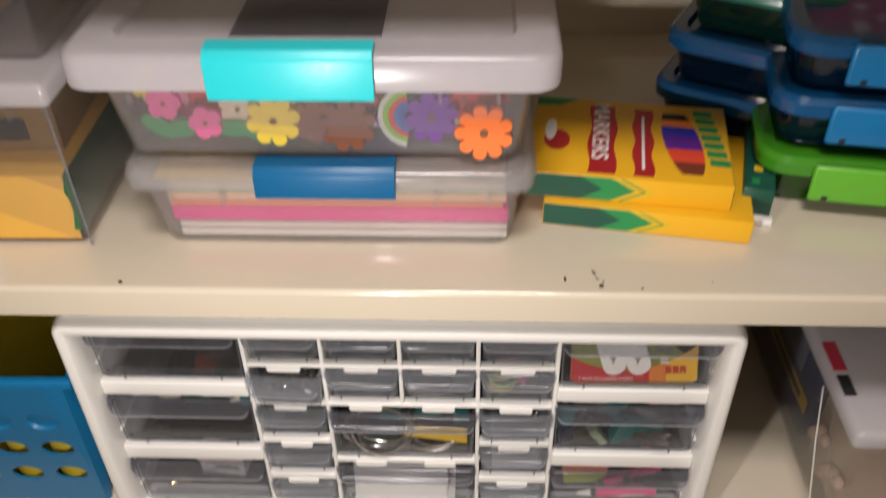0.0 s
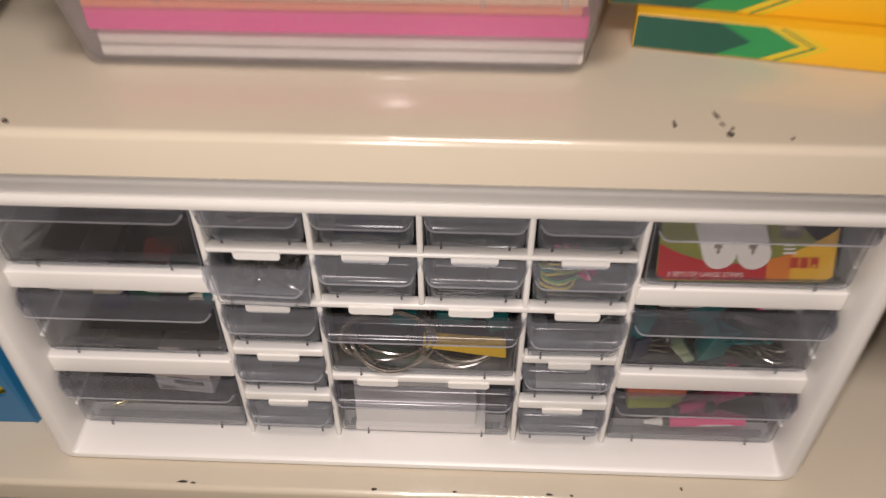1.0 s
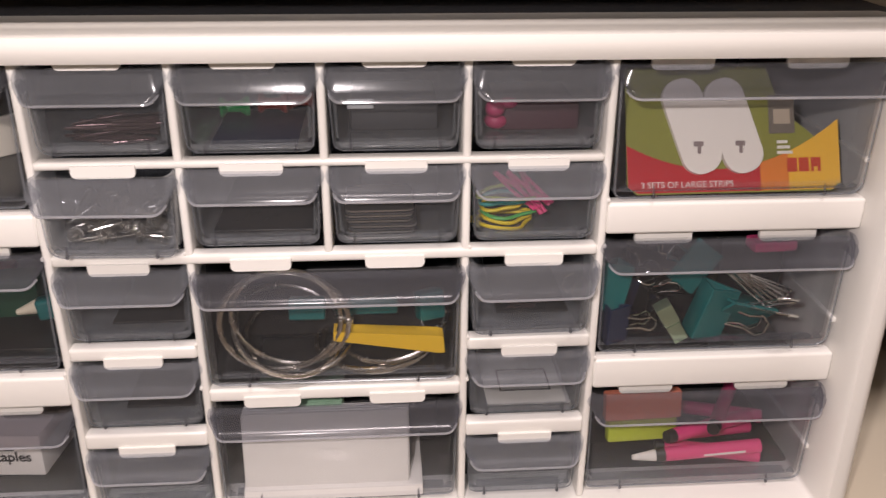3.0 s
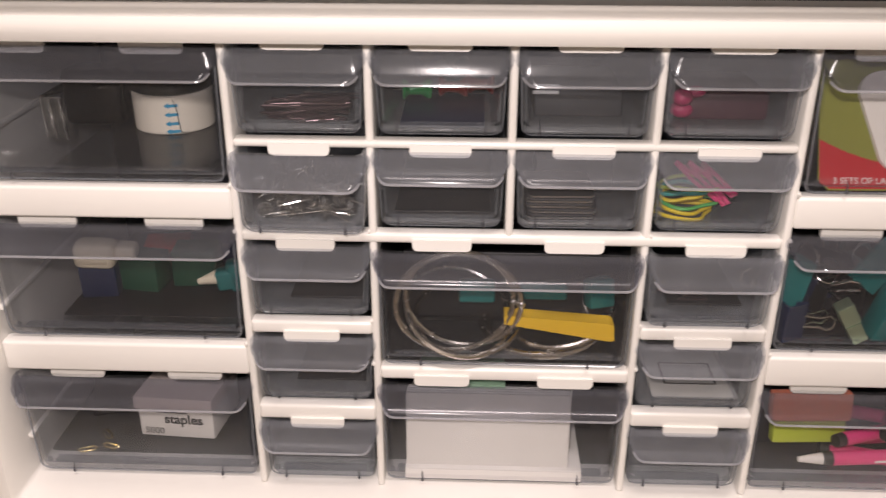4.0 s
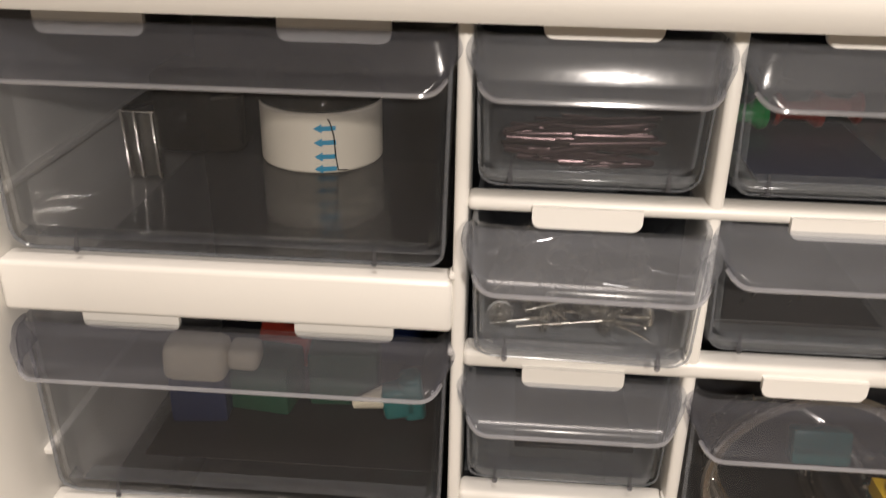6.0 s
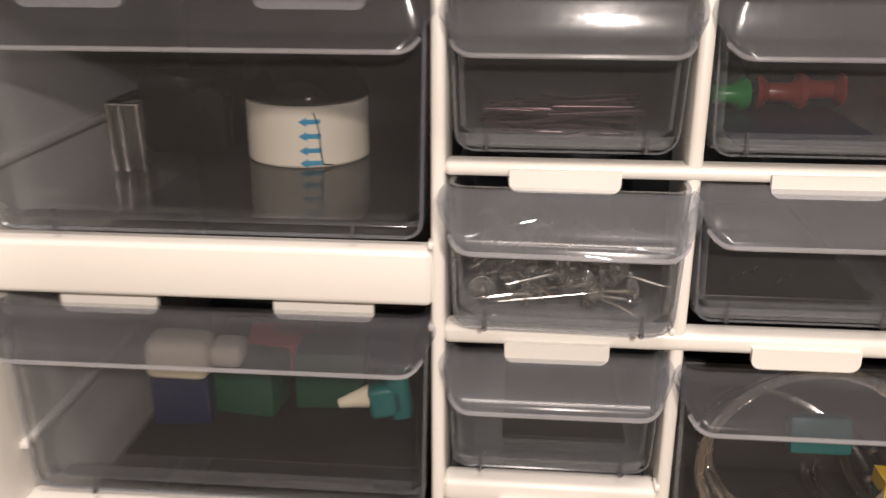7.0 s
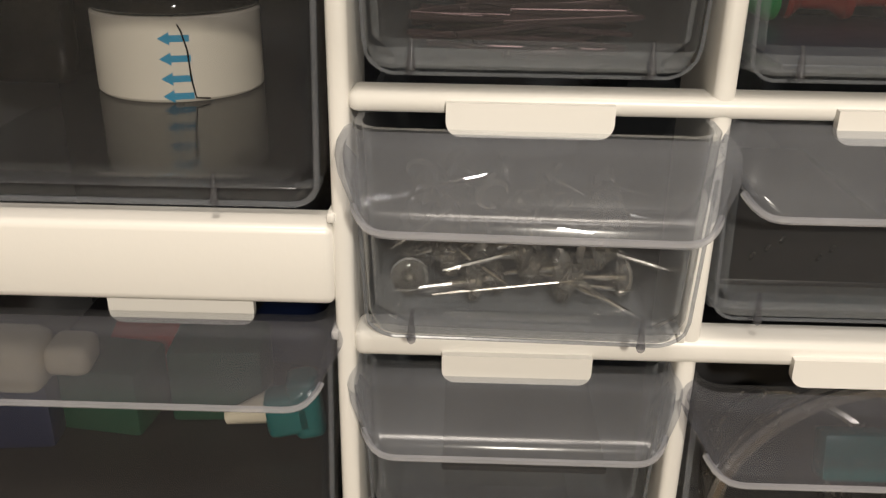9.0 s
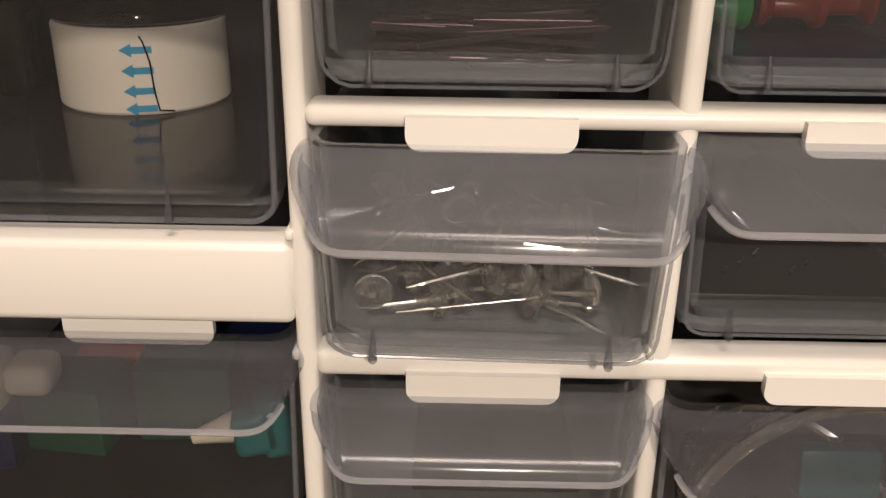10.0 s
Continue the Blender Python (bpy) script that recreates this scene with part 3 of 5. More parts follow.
def erasers():
    z = BIGZ[1] + FL
    e = thing("eraser", "cream rubber eraser shaped like a stepped block", "eraser", at=pose(-0.1860, 0.036, z + 0.0168, 0, 3, 4))
    bm = bmesh.new()
    block(bm, -0.0115, 0.0070, -0.006, 0.006, 0, 0.0125, 0.0032, 3)
    part("body", bm, CREAMY, e)
    bm = bmesh.new()
    block(bm, 0.0071, 0.0165, -0.005, 0.005, 0.0045, 0.0115, 0.0022, 3)
    part("nub", bm, CREAMY, e)
    tumbled("eraser", "navy blue block eraser under a cream one", "eraser", NAVY, -0.190, 0.044, z, 0.017, 0.018, 0.0165, 6)
    tumbled("eraser", "green block eraser among others", "eraser", GREEN, -0.1720, 0.050, z, 0.0200, 0.016, 0.0165, -8)
    tumbled("eraser", "bright green block eraser among others", "eraser", GREEN, -0.1480, 0.056, z, 0.0215, 0.016, 0.0185, 4)
    tumbled("eraser", "dark red block eraser behind green ones", "eraser", RED, -0.1700, 0.078, z, 0.022, 0.02, 0.011, 10)
    tumbled("eraser", "navy block eraser at the back of the drawer", "eraser", NAVY, -0.134, 0.084, z, 0.022, 0.02, 0.012, -10)
    # black sheet stands in for shade on the drawer floor
    tumbled("shade_sheet", "black sheet that darkens the shaded drawer floor under erasers", "sheet", BLACK, -0.1570, 0.066, z - 0.0004, 0.086, 0.094, 0.0004, bevel=0.0001)
    g = thing("glue_cap", "teal plastic cap with a cream nozzle", "glue cap", at=pose(-0.1285, 0.040, z + 0.0105, 0, -8, 8))
    bm = bmesh.new()
    block(bm, -0.0058, 0.0050, -0.004, 0.004, -0.006, 0.0040, 0.0018, 3)
    block(bm, 0.0000, 0.0068, -0.004, 0.004, -0.0075, 0.0075, 0.0018, 3)
    part("cap", bm, TEAL, g)
    bm = bmesh.new()
    rod(bm, (-0.0050, 0, 0.0005), (-0.0145, 0, -0.0005), 0.0036, 10, 0.0014)
    part("nozzle", bm, CREAMY, g, "cream pointed nozzle")


def staples_box():
    s = thing("staple_box", "white cardboard box of staples with black print", "box", at=pose(-0.1590, 0.0280, BIGZ[2] + FL + 0.0112, -3, -1, -5))
    bm = bmesh.new()
    block(bm, -0.0190, 0.0190, 0, 0.036, -0.0105, 0.0048, 0.0005)
    part("carton", bm, PAPERW, s)
    boxpart("lid_flap", -0.0206, 0.0196, -0.0012, 0.036, 0.0050, 0.0120, paint("pale_pink_card", (0.78, 0.66, 0.62), 0.8), s, 0.0005, "pale pinkish lid flap")
    lettering("staples", 0.0072, INK, pose(0.0040, -0.0004, -0.0025, 90, 0, 0), s, bold=0.00015)
    lettering("5000", 0.0050, INK, pose(-0.0115, -0.0004, -0.0088, 90, 0, 0), s)
    bm = bmesh.new()
    block(bm, -0.010, 0.006, -0.00012, 0.0002, 0.0030, 0.0036)
    part("print_bar", bm, INK, s, "small line of black print")
    for i, (x, y) in enumerate(((-0.2000, 0.016), (-0.1895, 0.019), (-0.1945, 0.028))):
        w = thing("paper_clip", "brass coloured wire paper clip on the drawer floor", "paper clip", "paper clips", pose(x, y, BIGZ[2] + FL + 0.0008, 0, 0, 20 - 35 * i))
        bm = bmesh.new()
        tube(bm, [(-0.004, 0.0014, 0), (0.0032, 0.0014, 0), (0.0045, 0, 0.0003), (0.0032, -0.0014, 0), (-0.003, -0.0014, 0), (-0.0040, -0.0003, 0.0004), (-0.003, 0.0007, 0.0006), (0.002, 0.0007, 0.0006)], 0.0004, 6)
        part("wire", bm, mat("brass", (0.75, 0.60, 0.30), 0.2, 1.0), w)
    tumbled("eraser", "black rubber block on the drawer floor", "eraser", BLACK, -0.1990, 0.062, BIGZ[2] + FL, 0.03, 0.03, 0.006, 20)


def hook_pack():
    p = thing("strip_pack", "retail card of white adhesive strips under clear plastic", "card pack", at=pose(0.1215, 0.0040, BIGZ[0] + 0.0018, -26, 0, 1.0))
    # the card: x along, z up
    OLIVE = paint("olive_card", (0.24, 0.25, 0.045), 0.5)
    w, h = 0.0905, 0.052
    bm = bmesh.new()
    prism(bm, [(0.0, 0.004), (0.004, 0.0), (w - 0.004, 0.0), (w, 0.004), (w - 0.004, 0.017), (0.066, 0.034), (0.060, h), (0.001, h)], 0, 0.0008, pose(0, 0.0008, 0, 90, 0, 0))
    part("card", bm, OLIVE, p, "olive green card")
    def curved(name, x0, x1, mt, label, lift):
        bm = bmesh.new()
        n = 14
        xs = [x0 + (x1 - x0) * i / n for i in range(n + 1)]
        top = [0.0098 + 0.0150 * ((x / w - 0.42) / 0.5) ** 2 for x in xs]
        pts = [(x, 0.0006 if 0.003 < x < w - 0.003 else 0.003) for x in xs] + [(x, z) for x, z in zip(xs[::-1], top[::-1])]
        prism(bm, pts, 0, 0.00012, pose(0, -lift, 0, 90, 0, 0))
        part(name, bm, mt, p, label, smooth=False)
    curved("red_band", 0.0004, 0.056, paint("red_card", (0.50, 0.02, 0.03), 0.45), "red printed band", 0.0001)
    curved("orange_band", 0.0561, 0.068, paint("orange_card", (0.75, 0.22, 0.03), 0.45), "orange printed band", 0.0001)
    curved("yellow_band", 0.0681, w - 0.0004, paint("yellow_card", (0.85, 0.48, 0.04), 0.45), "yellow printed band", 0.0001)
    lettering("3 SETS OF LARGE STRIPS", 0.0036, PAPERW, pose(0.0250, -0.00035, 0.0026, 90, 0, -0.5), p)
    bm = bmesh.new()
    for x in (0.0675, 0.0725):
        block(bm, x, x + 0.0042, -0.0005, -0.0003, 0.0080, 0.0138)
    block(bm, 0.0777, 0.0788, -0.0005, -0.0003, 0.0080, 0.0138)
    block(bm, 0.0788, 0.0805, -0.0005, -0.0003, 0.0100, 0.0138)
    block(bm, 0.0805, 0.0818, -0.0005, -0.0003, 0.0080, 0.0138)
    part("logo", bm, RED, p, "red logo mark", smooth=False)
    # a pair of white strips joined at the top
    bm = bmesh.new()
    pts = (0.0330, 0.0505)
    for cx in pts:
        prism(bm, rrect(-0.0084, 0.0084, 0, 0.0400, 0.0078, 8), 0, 0.0022, pose(cx, -0.0004, 0.0082, 90, 0, 0) @ pose(0, 0, 0, 0, 0, 17))
    part("adhesive_strip", bm, paint("white_foam_strip", (0.84, 0.80, 0.76), 0.6, var=0.03), p, "pair of white foam strips")
    bm = bmesh.new()
    for cx in pts:
        block(bm, cx - 0.0055, cx - 0.0015, -0.0028, -0.0026, 0.0190, 0.0210)
        block(bm, cx - 0.0040, cx - 0.0026, -0.0028, -0.0026, 0.0160, 0.0190)
    part("print_mark", bm, paint("grey_print", (0.25, 0.20, 0.2), 0.7), p, "grey printed mark", smooth=False)
    boxpart("photo", 0.0605, 0.0715, -0.0002, 0.0002, 0.024, 0.040, paint("grey_photo", (0.16, 0.14, 0.12), 0.4), p, 0, "dark printed photograph")
    boxpart("photo_detail", 0.0625, 0.0695, -0.0005, -0.00025, 0.028, 0.034, paint("tan_photo", (0.45, 0.38, 0.3), 0.4), p, 0)
    bm = bmesh.new()
    for k in range(3):
        block(bm, 0.0635, 0.0700 - 0.001 * k, -0.0005, -0.00025, 0.0155 + 0.0022 * k, 0.0167 + 0.0022 * k)
    part("print_bar", bm, PAPERW, p, "white lines of print", smooth=False)


def binder_clip(x, y, z, rz, rx, ry, w, material, label):
    b = thing("binder_clip", label, "binder clip", "binder clips", pose(x, y, z, rx, ry, rz))
    bm = bmesh.new()
    h = w * 0.62
    d = w * 0.27
    prof = [(-d, 0), (-0.0006, h), (0.0006, h), (d, 0), (d - 0.0008, 0.0), (d - 0.0014, 0.0008), (0, h - 0.0016), (-d + 0.0014, 0.0008), (-d + 0.0008, 0.0)]
    prism(bm, prof, -w / 2, w / 2, pose(0, 0, 0, 90, 0, 90))
    block(bm, -w / 2, w / 2, -d, d, -0.0005, 0.0005, 0.0002)
    part("spring_body", bm, material, b)
    for s in (-1, 1):
        bm = bmesh.new()
        q = w * 0.16
        pts = [(-q, 0.0008 * s, h - 0.001), (-q * 0.8, 0.0022 * s, h + w * 0.3), (-q * 1.25, 0.003 * s, h + w * 0.55), (-q * 0.6, 0.0034 * s, h + w * 0.68), (q * 0.6, 0.0034 * s, h + w * 0.68), (q * 1.25, 0.003 * s, h + w * 0.55), (q * 0.8, 0.0022 * s, h + w * 0.3), (q, 0.0008 * s, h - 0.001)]
        tube(bm, pts, 0.0006, 6)
        part("wire_handle", bm, STEEL, b, "chrome wire handle")
    return b


def clips_drawer():
    z = BIGZ[1] + FL
    binder_clip(0.1610, 0.0130, z + 0.0140, 0, 0, 107, 0.025, TEAL, "teal binder clip lying on its side, handles stretched out")
    binder_clip(0.1640, 0.0260, z + 0.0270, 10, 15, -52, 0.022, TEAL, "teal binder clip tipped up behind the drawer lip")
    binder_clip(0.1790, 0.0240, z + 0.0080, 20, 65, 20, 0.028, TEAL, "teal binder clip with chrome handles")
    binder_clip(0.1260, 0.0180, z + 0.0240, 14, 10, -78, 0.022, TEAL, "teal binder clip standing at the side of the drawer")
    binder_clip(0.1190, 0.0100, z + 0.0090, 8, 0, 92, 0.017, NAVY, "navy binder clip with its handles forward")
    binder_clip(0.1300, 0.0340, z + 0.0100, 30, 50, 40, 0.024, NAVY, "navy binder clip behind another")
    binder_clip(0.1400, 0.0360, z + 0.0090, -60, 30, 10, 0.024, BLACK, "black binder clip in the pile")
    binder_clip(0.1500, 0.0480, z + 0.0060, 15, -30, 20, 0.030, BLACK, "large black binder clip in the pile")
    binder_clip(0.1990, 0.0340, z + 0.0060, 50, -60, 25, 0.024, TEAL, "dark teal binder clip at the side of the drawer")
    # metal sharpener barrel
    s = thing("pencil_sharpener", "pale green metallic pencil sharpener", "sharpener", at=pose(0.1480, 0.0085, z + 0.0095, 6, -31, 0))
    GM = mat("green_metal", (0.50, 0.62, 0.44), 0.3, 0.85)
    bm = bmesh.new()
    block(bm, -0.0032, 0.0032, -0.003, 0.003, -0.0098, 0.0002, 0.0005)
    part("lower_block", bm, GM, s)
    bm = bmesh.new()
    block(bm, -0.0036, 0.0036, -0.0033, 0.0033, 0.0008, 0.0112, 0.0005)
    rod(bm, (0, 0, -0.0005), (0, 0, 0.0015), 0.0022, 10)
    part("upper_block", bm, GM, s)
    for i in range(6):
        o = thing("hair_grip", "bright steel wire grip leaning in a bundle", "wire grip", "bundle of wire grips", pose(0.1850 + 0.0024 * i, 0.016 + 0.001 * i, z + 0.0205, 0, 40 - 3 * i, 5 * i - 8))
        bm = bmesh.new()
        tube(bm, [(-0.015, 0, 0.001), (0.010, 0, 0.0012), (0.0123, 0, 0), (0.010, 0, -0.0012), (-0.014, 0, -0.001)], 0.0005, 6)
        bmesh.ops.create_uvsphere(bm, u_segments=8, v_segments=6, radius=0.0011, matrix=pose(0.0125, 0, 0))
        part("wire", bm, STEEL, o)
    for x, y, r in ((0.1385, 0.022, 0.0048), (0.1440, 0.030, 0.004)):
        bm = bmesh.new()
        tube(bm, ring_pts((x, y, z + 0.026), r, 24, pose(0, 0, 0, 30, 15, 0)), 0.0005, 6, True)
        tagged(part("key_ring", bm, STEEL), "thin steel ring in the clip drawer", "ring", "steel rings")
    tumbled("eraser", "pink rubber block seen behind the drawer lip", "eraser", PINK, 0.192, 0.018, z + 0.040, 0.020, 0.010, 0.005, 4)
    # added black block darkens the back of the clip drawer like shade
    tumbled("eraser", "black filler block for the unlit back under the pink one", "eraser", BLACK, 0.190, 0.060, z, 0.030, 0.06, 0.038, 0)


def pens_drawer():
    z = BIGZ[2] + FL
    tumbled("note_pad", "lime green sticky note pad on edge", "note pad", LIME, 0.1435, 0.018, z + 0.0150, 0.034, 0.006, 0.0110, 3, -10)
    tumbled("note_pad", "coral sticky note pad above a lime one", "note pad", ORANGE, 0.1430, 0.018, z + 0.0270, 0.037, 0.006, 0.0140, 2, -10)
    # not a pad: black filler that paints the shade behind the pads
    tumbled("note_pad", "black filler block for the unlit back behind note pads", "note pad", BLACK, 0.1420, 0.050, z, 0.044, 0.03, 0.040, 0)
    PK = PINK
    for i, (x, y, h, rz, tip) in enumerate(((0.1705, 0.0080, 0.0138, 1, True), (0.176, 0.022, 0.0040, -10, False), (0.178, 0.030, 0.0090, 14, False), (0.182, 0.040, 0.0150, -16, False), (0.174, 0.018, 0.0200, 22, False), (0.186, 0.028, 0.0230, 60, False))):
        p = thing("pen", "pink plastic pen with a white tip" if tip else "pink plastic pen in the drawer", "pen", "pink pens", pose(x, y, z + h, 0, -3 if tip else 3 * (i % 3), rz))
        bm = bmesh.new()
        rod(bm, (-0.018, 0, 0), (0.028, 0, 0), 0.0034, 14)
        part("barrel", bm, PK, p)
        bm = bmesh.new()
        rod(bm, (-0.0225, 0, 0), (-0.0182, 0, 0), 0.0030, 12, 0.0034)
        part("collar", bm, BLACK, p, "black collar")
        if tip:
            bm = bmesh.new()
            rod(bm, (-0.0335, 0, 0), (-0.0226, 0, 0), 0.0012, 10, 0.0028)
            part("tip", bm, PAPERW, p, "white pen tip")
            bm = bmesh.new()
            block(bm, 0.000, 0.020, -0.0036, -0.0033, -0.0006, 0.0004)
            part("print_bar", bm, PAPERW, p, "white line of print")


def small_contents():
    rng = random.Random(11)
    z = ROWZ[0] + F
    # flat dark pins in a loose pile
    for i in range(54):
        layer = i // 8
        x = CX[0] + rng.uniform(-0.009, 0.009)
        y = 0.022 + rng.uniform(-0.006, 0.016)
        p = thing("hair_pin", "dark flat wire pin in a loose pile", "pin", "pile of dark pins", pose(x, y, z + 0.0006 + 0.0009 * layer + rng.uniform(0, 0.0003), rng.uniform(-5, 5), rng.uniform(-5, 5), rng.uniform(-16, 16) if i % 9 else rng.uniform(20, 38)))
        bm = bmesh.new()
        L = rng.uniform(0.009, 0.0120)
        tube(bm, [(-L, 0.0006, 0), (L * 0.92, 0.0006, 0), (L, 0, 0), (L * 0.92, -0.0006, 0), (-L, -0.0006, 0)], 0.00042, 5)
        part("wire", bm, DARKPIN, p)
    # push pins
    def push_pin(x, y, zz, rz, mt, label):
        p = thing("push_pin", label, "push pin", "push pins", pose(x, y, zz, 0, 90, rz))
        bm = bmesh.new()
        loft(bm, [[(r * math.cos(2 * math.pi * i / 14), r * math.sin(2 * math.pi * i / 14), h) for i in range(14)] for r, h in ((0.0042, 0), (0.0045, 0.001), (0.0024, 0.003), (0.0026, 0.0085), (0.0044, 0.011), (0.0042, 0.0125))], True, True)
        part("grip", bm, mt, p)
        bm = bmesh.new()
        rod(bm, (0, 0, 0), (0, 0, -0.010), 0.0005, 6, 0.0001)
        part("needle", bm, STEEL, p)
    BRIGHTRED = paint("bright_red_plastic", (0.26, 0.03, 0.02), 0.3)
    push_pin(-0.0460, 0.050, z + 0.0050, 8, paint("green_pin", (0.01, 0.26, 0.06), 0.3), "green plastic push pin")
    push_pin(-0.0300, 0.056, z + 0.0050, -4, BRIGHTRED, "red plastic push pin")
    push_pin(-0.0060, 0.060, z + 0.0050, 175, BRIGHTRED, "second red plastic push pin")
    push_pin(-0.0300, 0.088, z + 0.0050, 80, GREEN, "dark green push pin under others")
    push_pin(-0.0420, 0.092, z + 0.0050, 30, NAVY, "navy push pin at the back")
    push_pin(-0.0200, 0.096, z + 0.0050, 130, GREEN, "dark green push pin at the back")
    tumbled("dark_insert", "dark blue card before the push pins", "card", NAVY, CX[1], 0.035, z, 0.034, 0.05, 0.0008, bevel=0.0002)
    for k in range(2):
        bm = bmesh.new()
        rod(bm, (0.0090, 0.026, z + 0.0108 + 0.0026 * k), (0.0195, 0.026, z + 0.0108 + 0.0026 * k), 0.0008, 6)
        tagged(part("staple", bm, paint("white_wire", (0.85, 0.85, 0.85), 0.3)), "bright wire staple leaning in a drawer", "staple", "staples")
    # added filler in the inner shade colour darkens the drawer's back
    tumbled("dark_insert", "dark filler block for the shaded back of a small drawer", "card", SHELL, CX[2], 0.048, z, 0.036, 0.04, 0.012)
    lumps("eraser", "pink eraser scraps in a small drawer", "eraser", paint("dull_pink_rubber", (0.36, 0.03, 0.10), 0.5), [(0.0690, 0.024, z + 0.0100, 0.0042, 0.004, 0.0036), (0.0745, 0.026, z + 0.0118, 0.0040, 0.003, 0.0024), (0.0700, 0.028, z + 0.0040, 0.0050, 0.004, 0.0035)])
    # added plum filler darkens the back behind the pink scraps
    tumbled("dark_insert", "dark plum filler block at the back of a small drawer", "card", paint("dark_plum", (0.06, 0.02, 0.03), 0.6), CX[3] + 0.004, 0.046, z, 0.034, 0.04, 0.011)
    # clear thumbtacks in the drawer that is pulled out
    z = ROWZ[1] + F
    spots = [(-0.1005, 0.0090, 0.0036, 8, 80), (-0.0910, 0.0080, 0.0032, 96, 84), (-0.0870, 0.0105, 0.0030, 80, 70), (-0.0742, 0.0075, 0.0036, -84, 82), (-0.0660, 0.0095, 0.0040, 78, 84),
             (-0.0940, 0.0115, 0.0060, 60, 80), (-0.0800, 0.0105, 0.0056, -70, 84), (-0.0700, 0.0120, 0.0074, 20, 76)]
    for k in range(52):
        y = 0.0080 + 0.00055 * k
        spots.append((rng.uniform(-0.1015, -0.0645), y, 0.0034 + (k % 5) * 0.0021 + 0.08 * (y - 0.0080) + rng.uniform(0, 0.001), rng.choice((-1, 1)) * rng.uniform(55, 125) if k % 3 else rng.uniform(-180, 180), rng.uniform(62, 88)))
    first = None
    for x, y, h, rz, tilt in spots:
        m = pose(x, y, z + h, 0, 0, rz) @ pose(0, 0, 0, tilt, 0, 0)
        if first is None:
            first = thing("thumbtack", "clear domed thumbtack with a steel pin", "thumbtack", "clear thumbtacks", m)
            bm = bmesh.new()
            loft(bm, [[(r * math.cos(2 * math.pi * i / 18), r * math.sin(2 * math.pi * i / 18), h2) for i in range(18)] for r, h2 in ((0.0007, -0.0024), (0.0010, -0.0003), (0.0029, 0.0), (0.0033, 0.0005), (0.0031, 0.0013), (0.0022, 0.0022), (0.0010, 0.0027))], True, True)
            part("head", bm, TACK, first, "clear plastic dome")
            bm = bmesh.new()
            rod(bm, (0, 0, -0.0125), (0, 0, -0.0095), 0.00008, 8, 0.00048)
            rod(bm, (0, 0, -0.0095), (0, 0, 0.0010), 0.00048, 8)
            part("pin", bm, STEEL, first, "steel pin")
        else:
            copy_thing(first, m)
    # one long steel needle across the tacks
    bm = bmesh.new()
    rod(bm, (-0.0965, 0.0050, z + 0.0022), (-0.0735, 0.0056, z + 0.0050), 0.00026, 8)
    tagged(part("needle", bm, RINGM), "long steel needle lying across thumbtacks", "needle")
    # black sheet for the shade in this drawer, with tiny points on it
    tumbled("dark_insert", "black sheet imitating shade on a drawer floor", "sheet", BLACK, CX[1] + 0.001, 0.056, z, 0.042, 0.080, 0.0012, bevel=0.0003)
    for k in range(5):
        bm = bmesh.new()
        rod(bm, (CX[1] - 0.012 + 0.004 * k, 0.024 + 0.004 * (k % 3), z + 0.0016), (CX[1] - 0.011 + 0.004 * k, 0.0252 + 0.004 * (k % 3), z + 0.0022), 0.0004, 6)
        tagged(part("tack_point", bm, STEEL), "tiny steel point on a dark sheet", "tack", "tiny points")
    # stack of thin blades
    BL = mat("blade_steel", (0.55, 0.52, 0.50), 0.3, 1.0)
    BD = paint("blade_dark", (0.05, 0.05, 0.055), 0.45)
    for k in range(11):
        bm = bmesh.new()
        prism(bm, rrect(-0.0138, 0.0138, 0, 0.030, 0.003), 0, 0.0007)
        o = part("metal_plate", bm, BL if k % 2 == 0 else BD)
        o.matrix_world = pose(0.0215 + rng.uniform(-0.0012, 0.0012), 0.0065 + rng.uniform(0, 0.001), z + 0.00115 * k, 0, 0, rng.uniform(-2, 2))
        tagged(o, "thin steel plate with rounded corners in a stack" if k % 2 == 0 else "thin dark plate with rounded corners in a stack", "plate", "stack of thin plates")
    # added filler paints the shade behind the plates
    tumbled("dark_insert", "dark filler block for the shade behind the stack of plates", "card", SHELL, 0.030, 0.052, z, 0.034, 0.02, 0.016)
    # rubber bands
    cols = [("yellow rubber band", (0.80, 0.60, 0.02)), ("yellow rubber band", (0.80, 0.60, 0.02)), ("green rubber band", (0.08, 0.42, 0.10)), ("yellow rubber band", (0.80, 0.60, 0.02)), ("teal rubber band", (0.02, 0.32, 0.30)), ("lime rubber band", (0.45, 0.55, 0.05))]
    for k, (lab, c) in enumerate(cols):
        bm = bmesh.new()
        pts = []
        R = (0.0125, 0.0105, 0.0115, 0.0085, 0.0100, 0.0120)[k]
        for i in range(36):
            a = 2 * math.pi * i / 36
            rr = R * (1 + 0.10 * math.sin(3 * a + k) + 0.05 * math.sin(5 * a + 2 * k))
            pts.append((0.0735 + 0.0015 * (k % 3 - 1) + rr * math.cos(a), 0.0205 + 0.72 * rr * math.sin(a), z + 0.0014 + 0.0024 * k + 0.0008 * math.sin(2 * a + k)))
        tube(bm, pts, 0.0008, 6, True)
        tagged(part("rubber_band", bm, paint(lab.replace(" ", "_"), c, 0.5)), lab + " in a loose heap", "rubber band", "rubber bands")
    for k, (x, dx) in enumerate(((0.0830, 0.0075), (0.0790, 0.009), (0.0870, 0.006))):
        bm = bmesh.new()
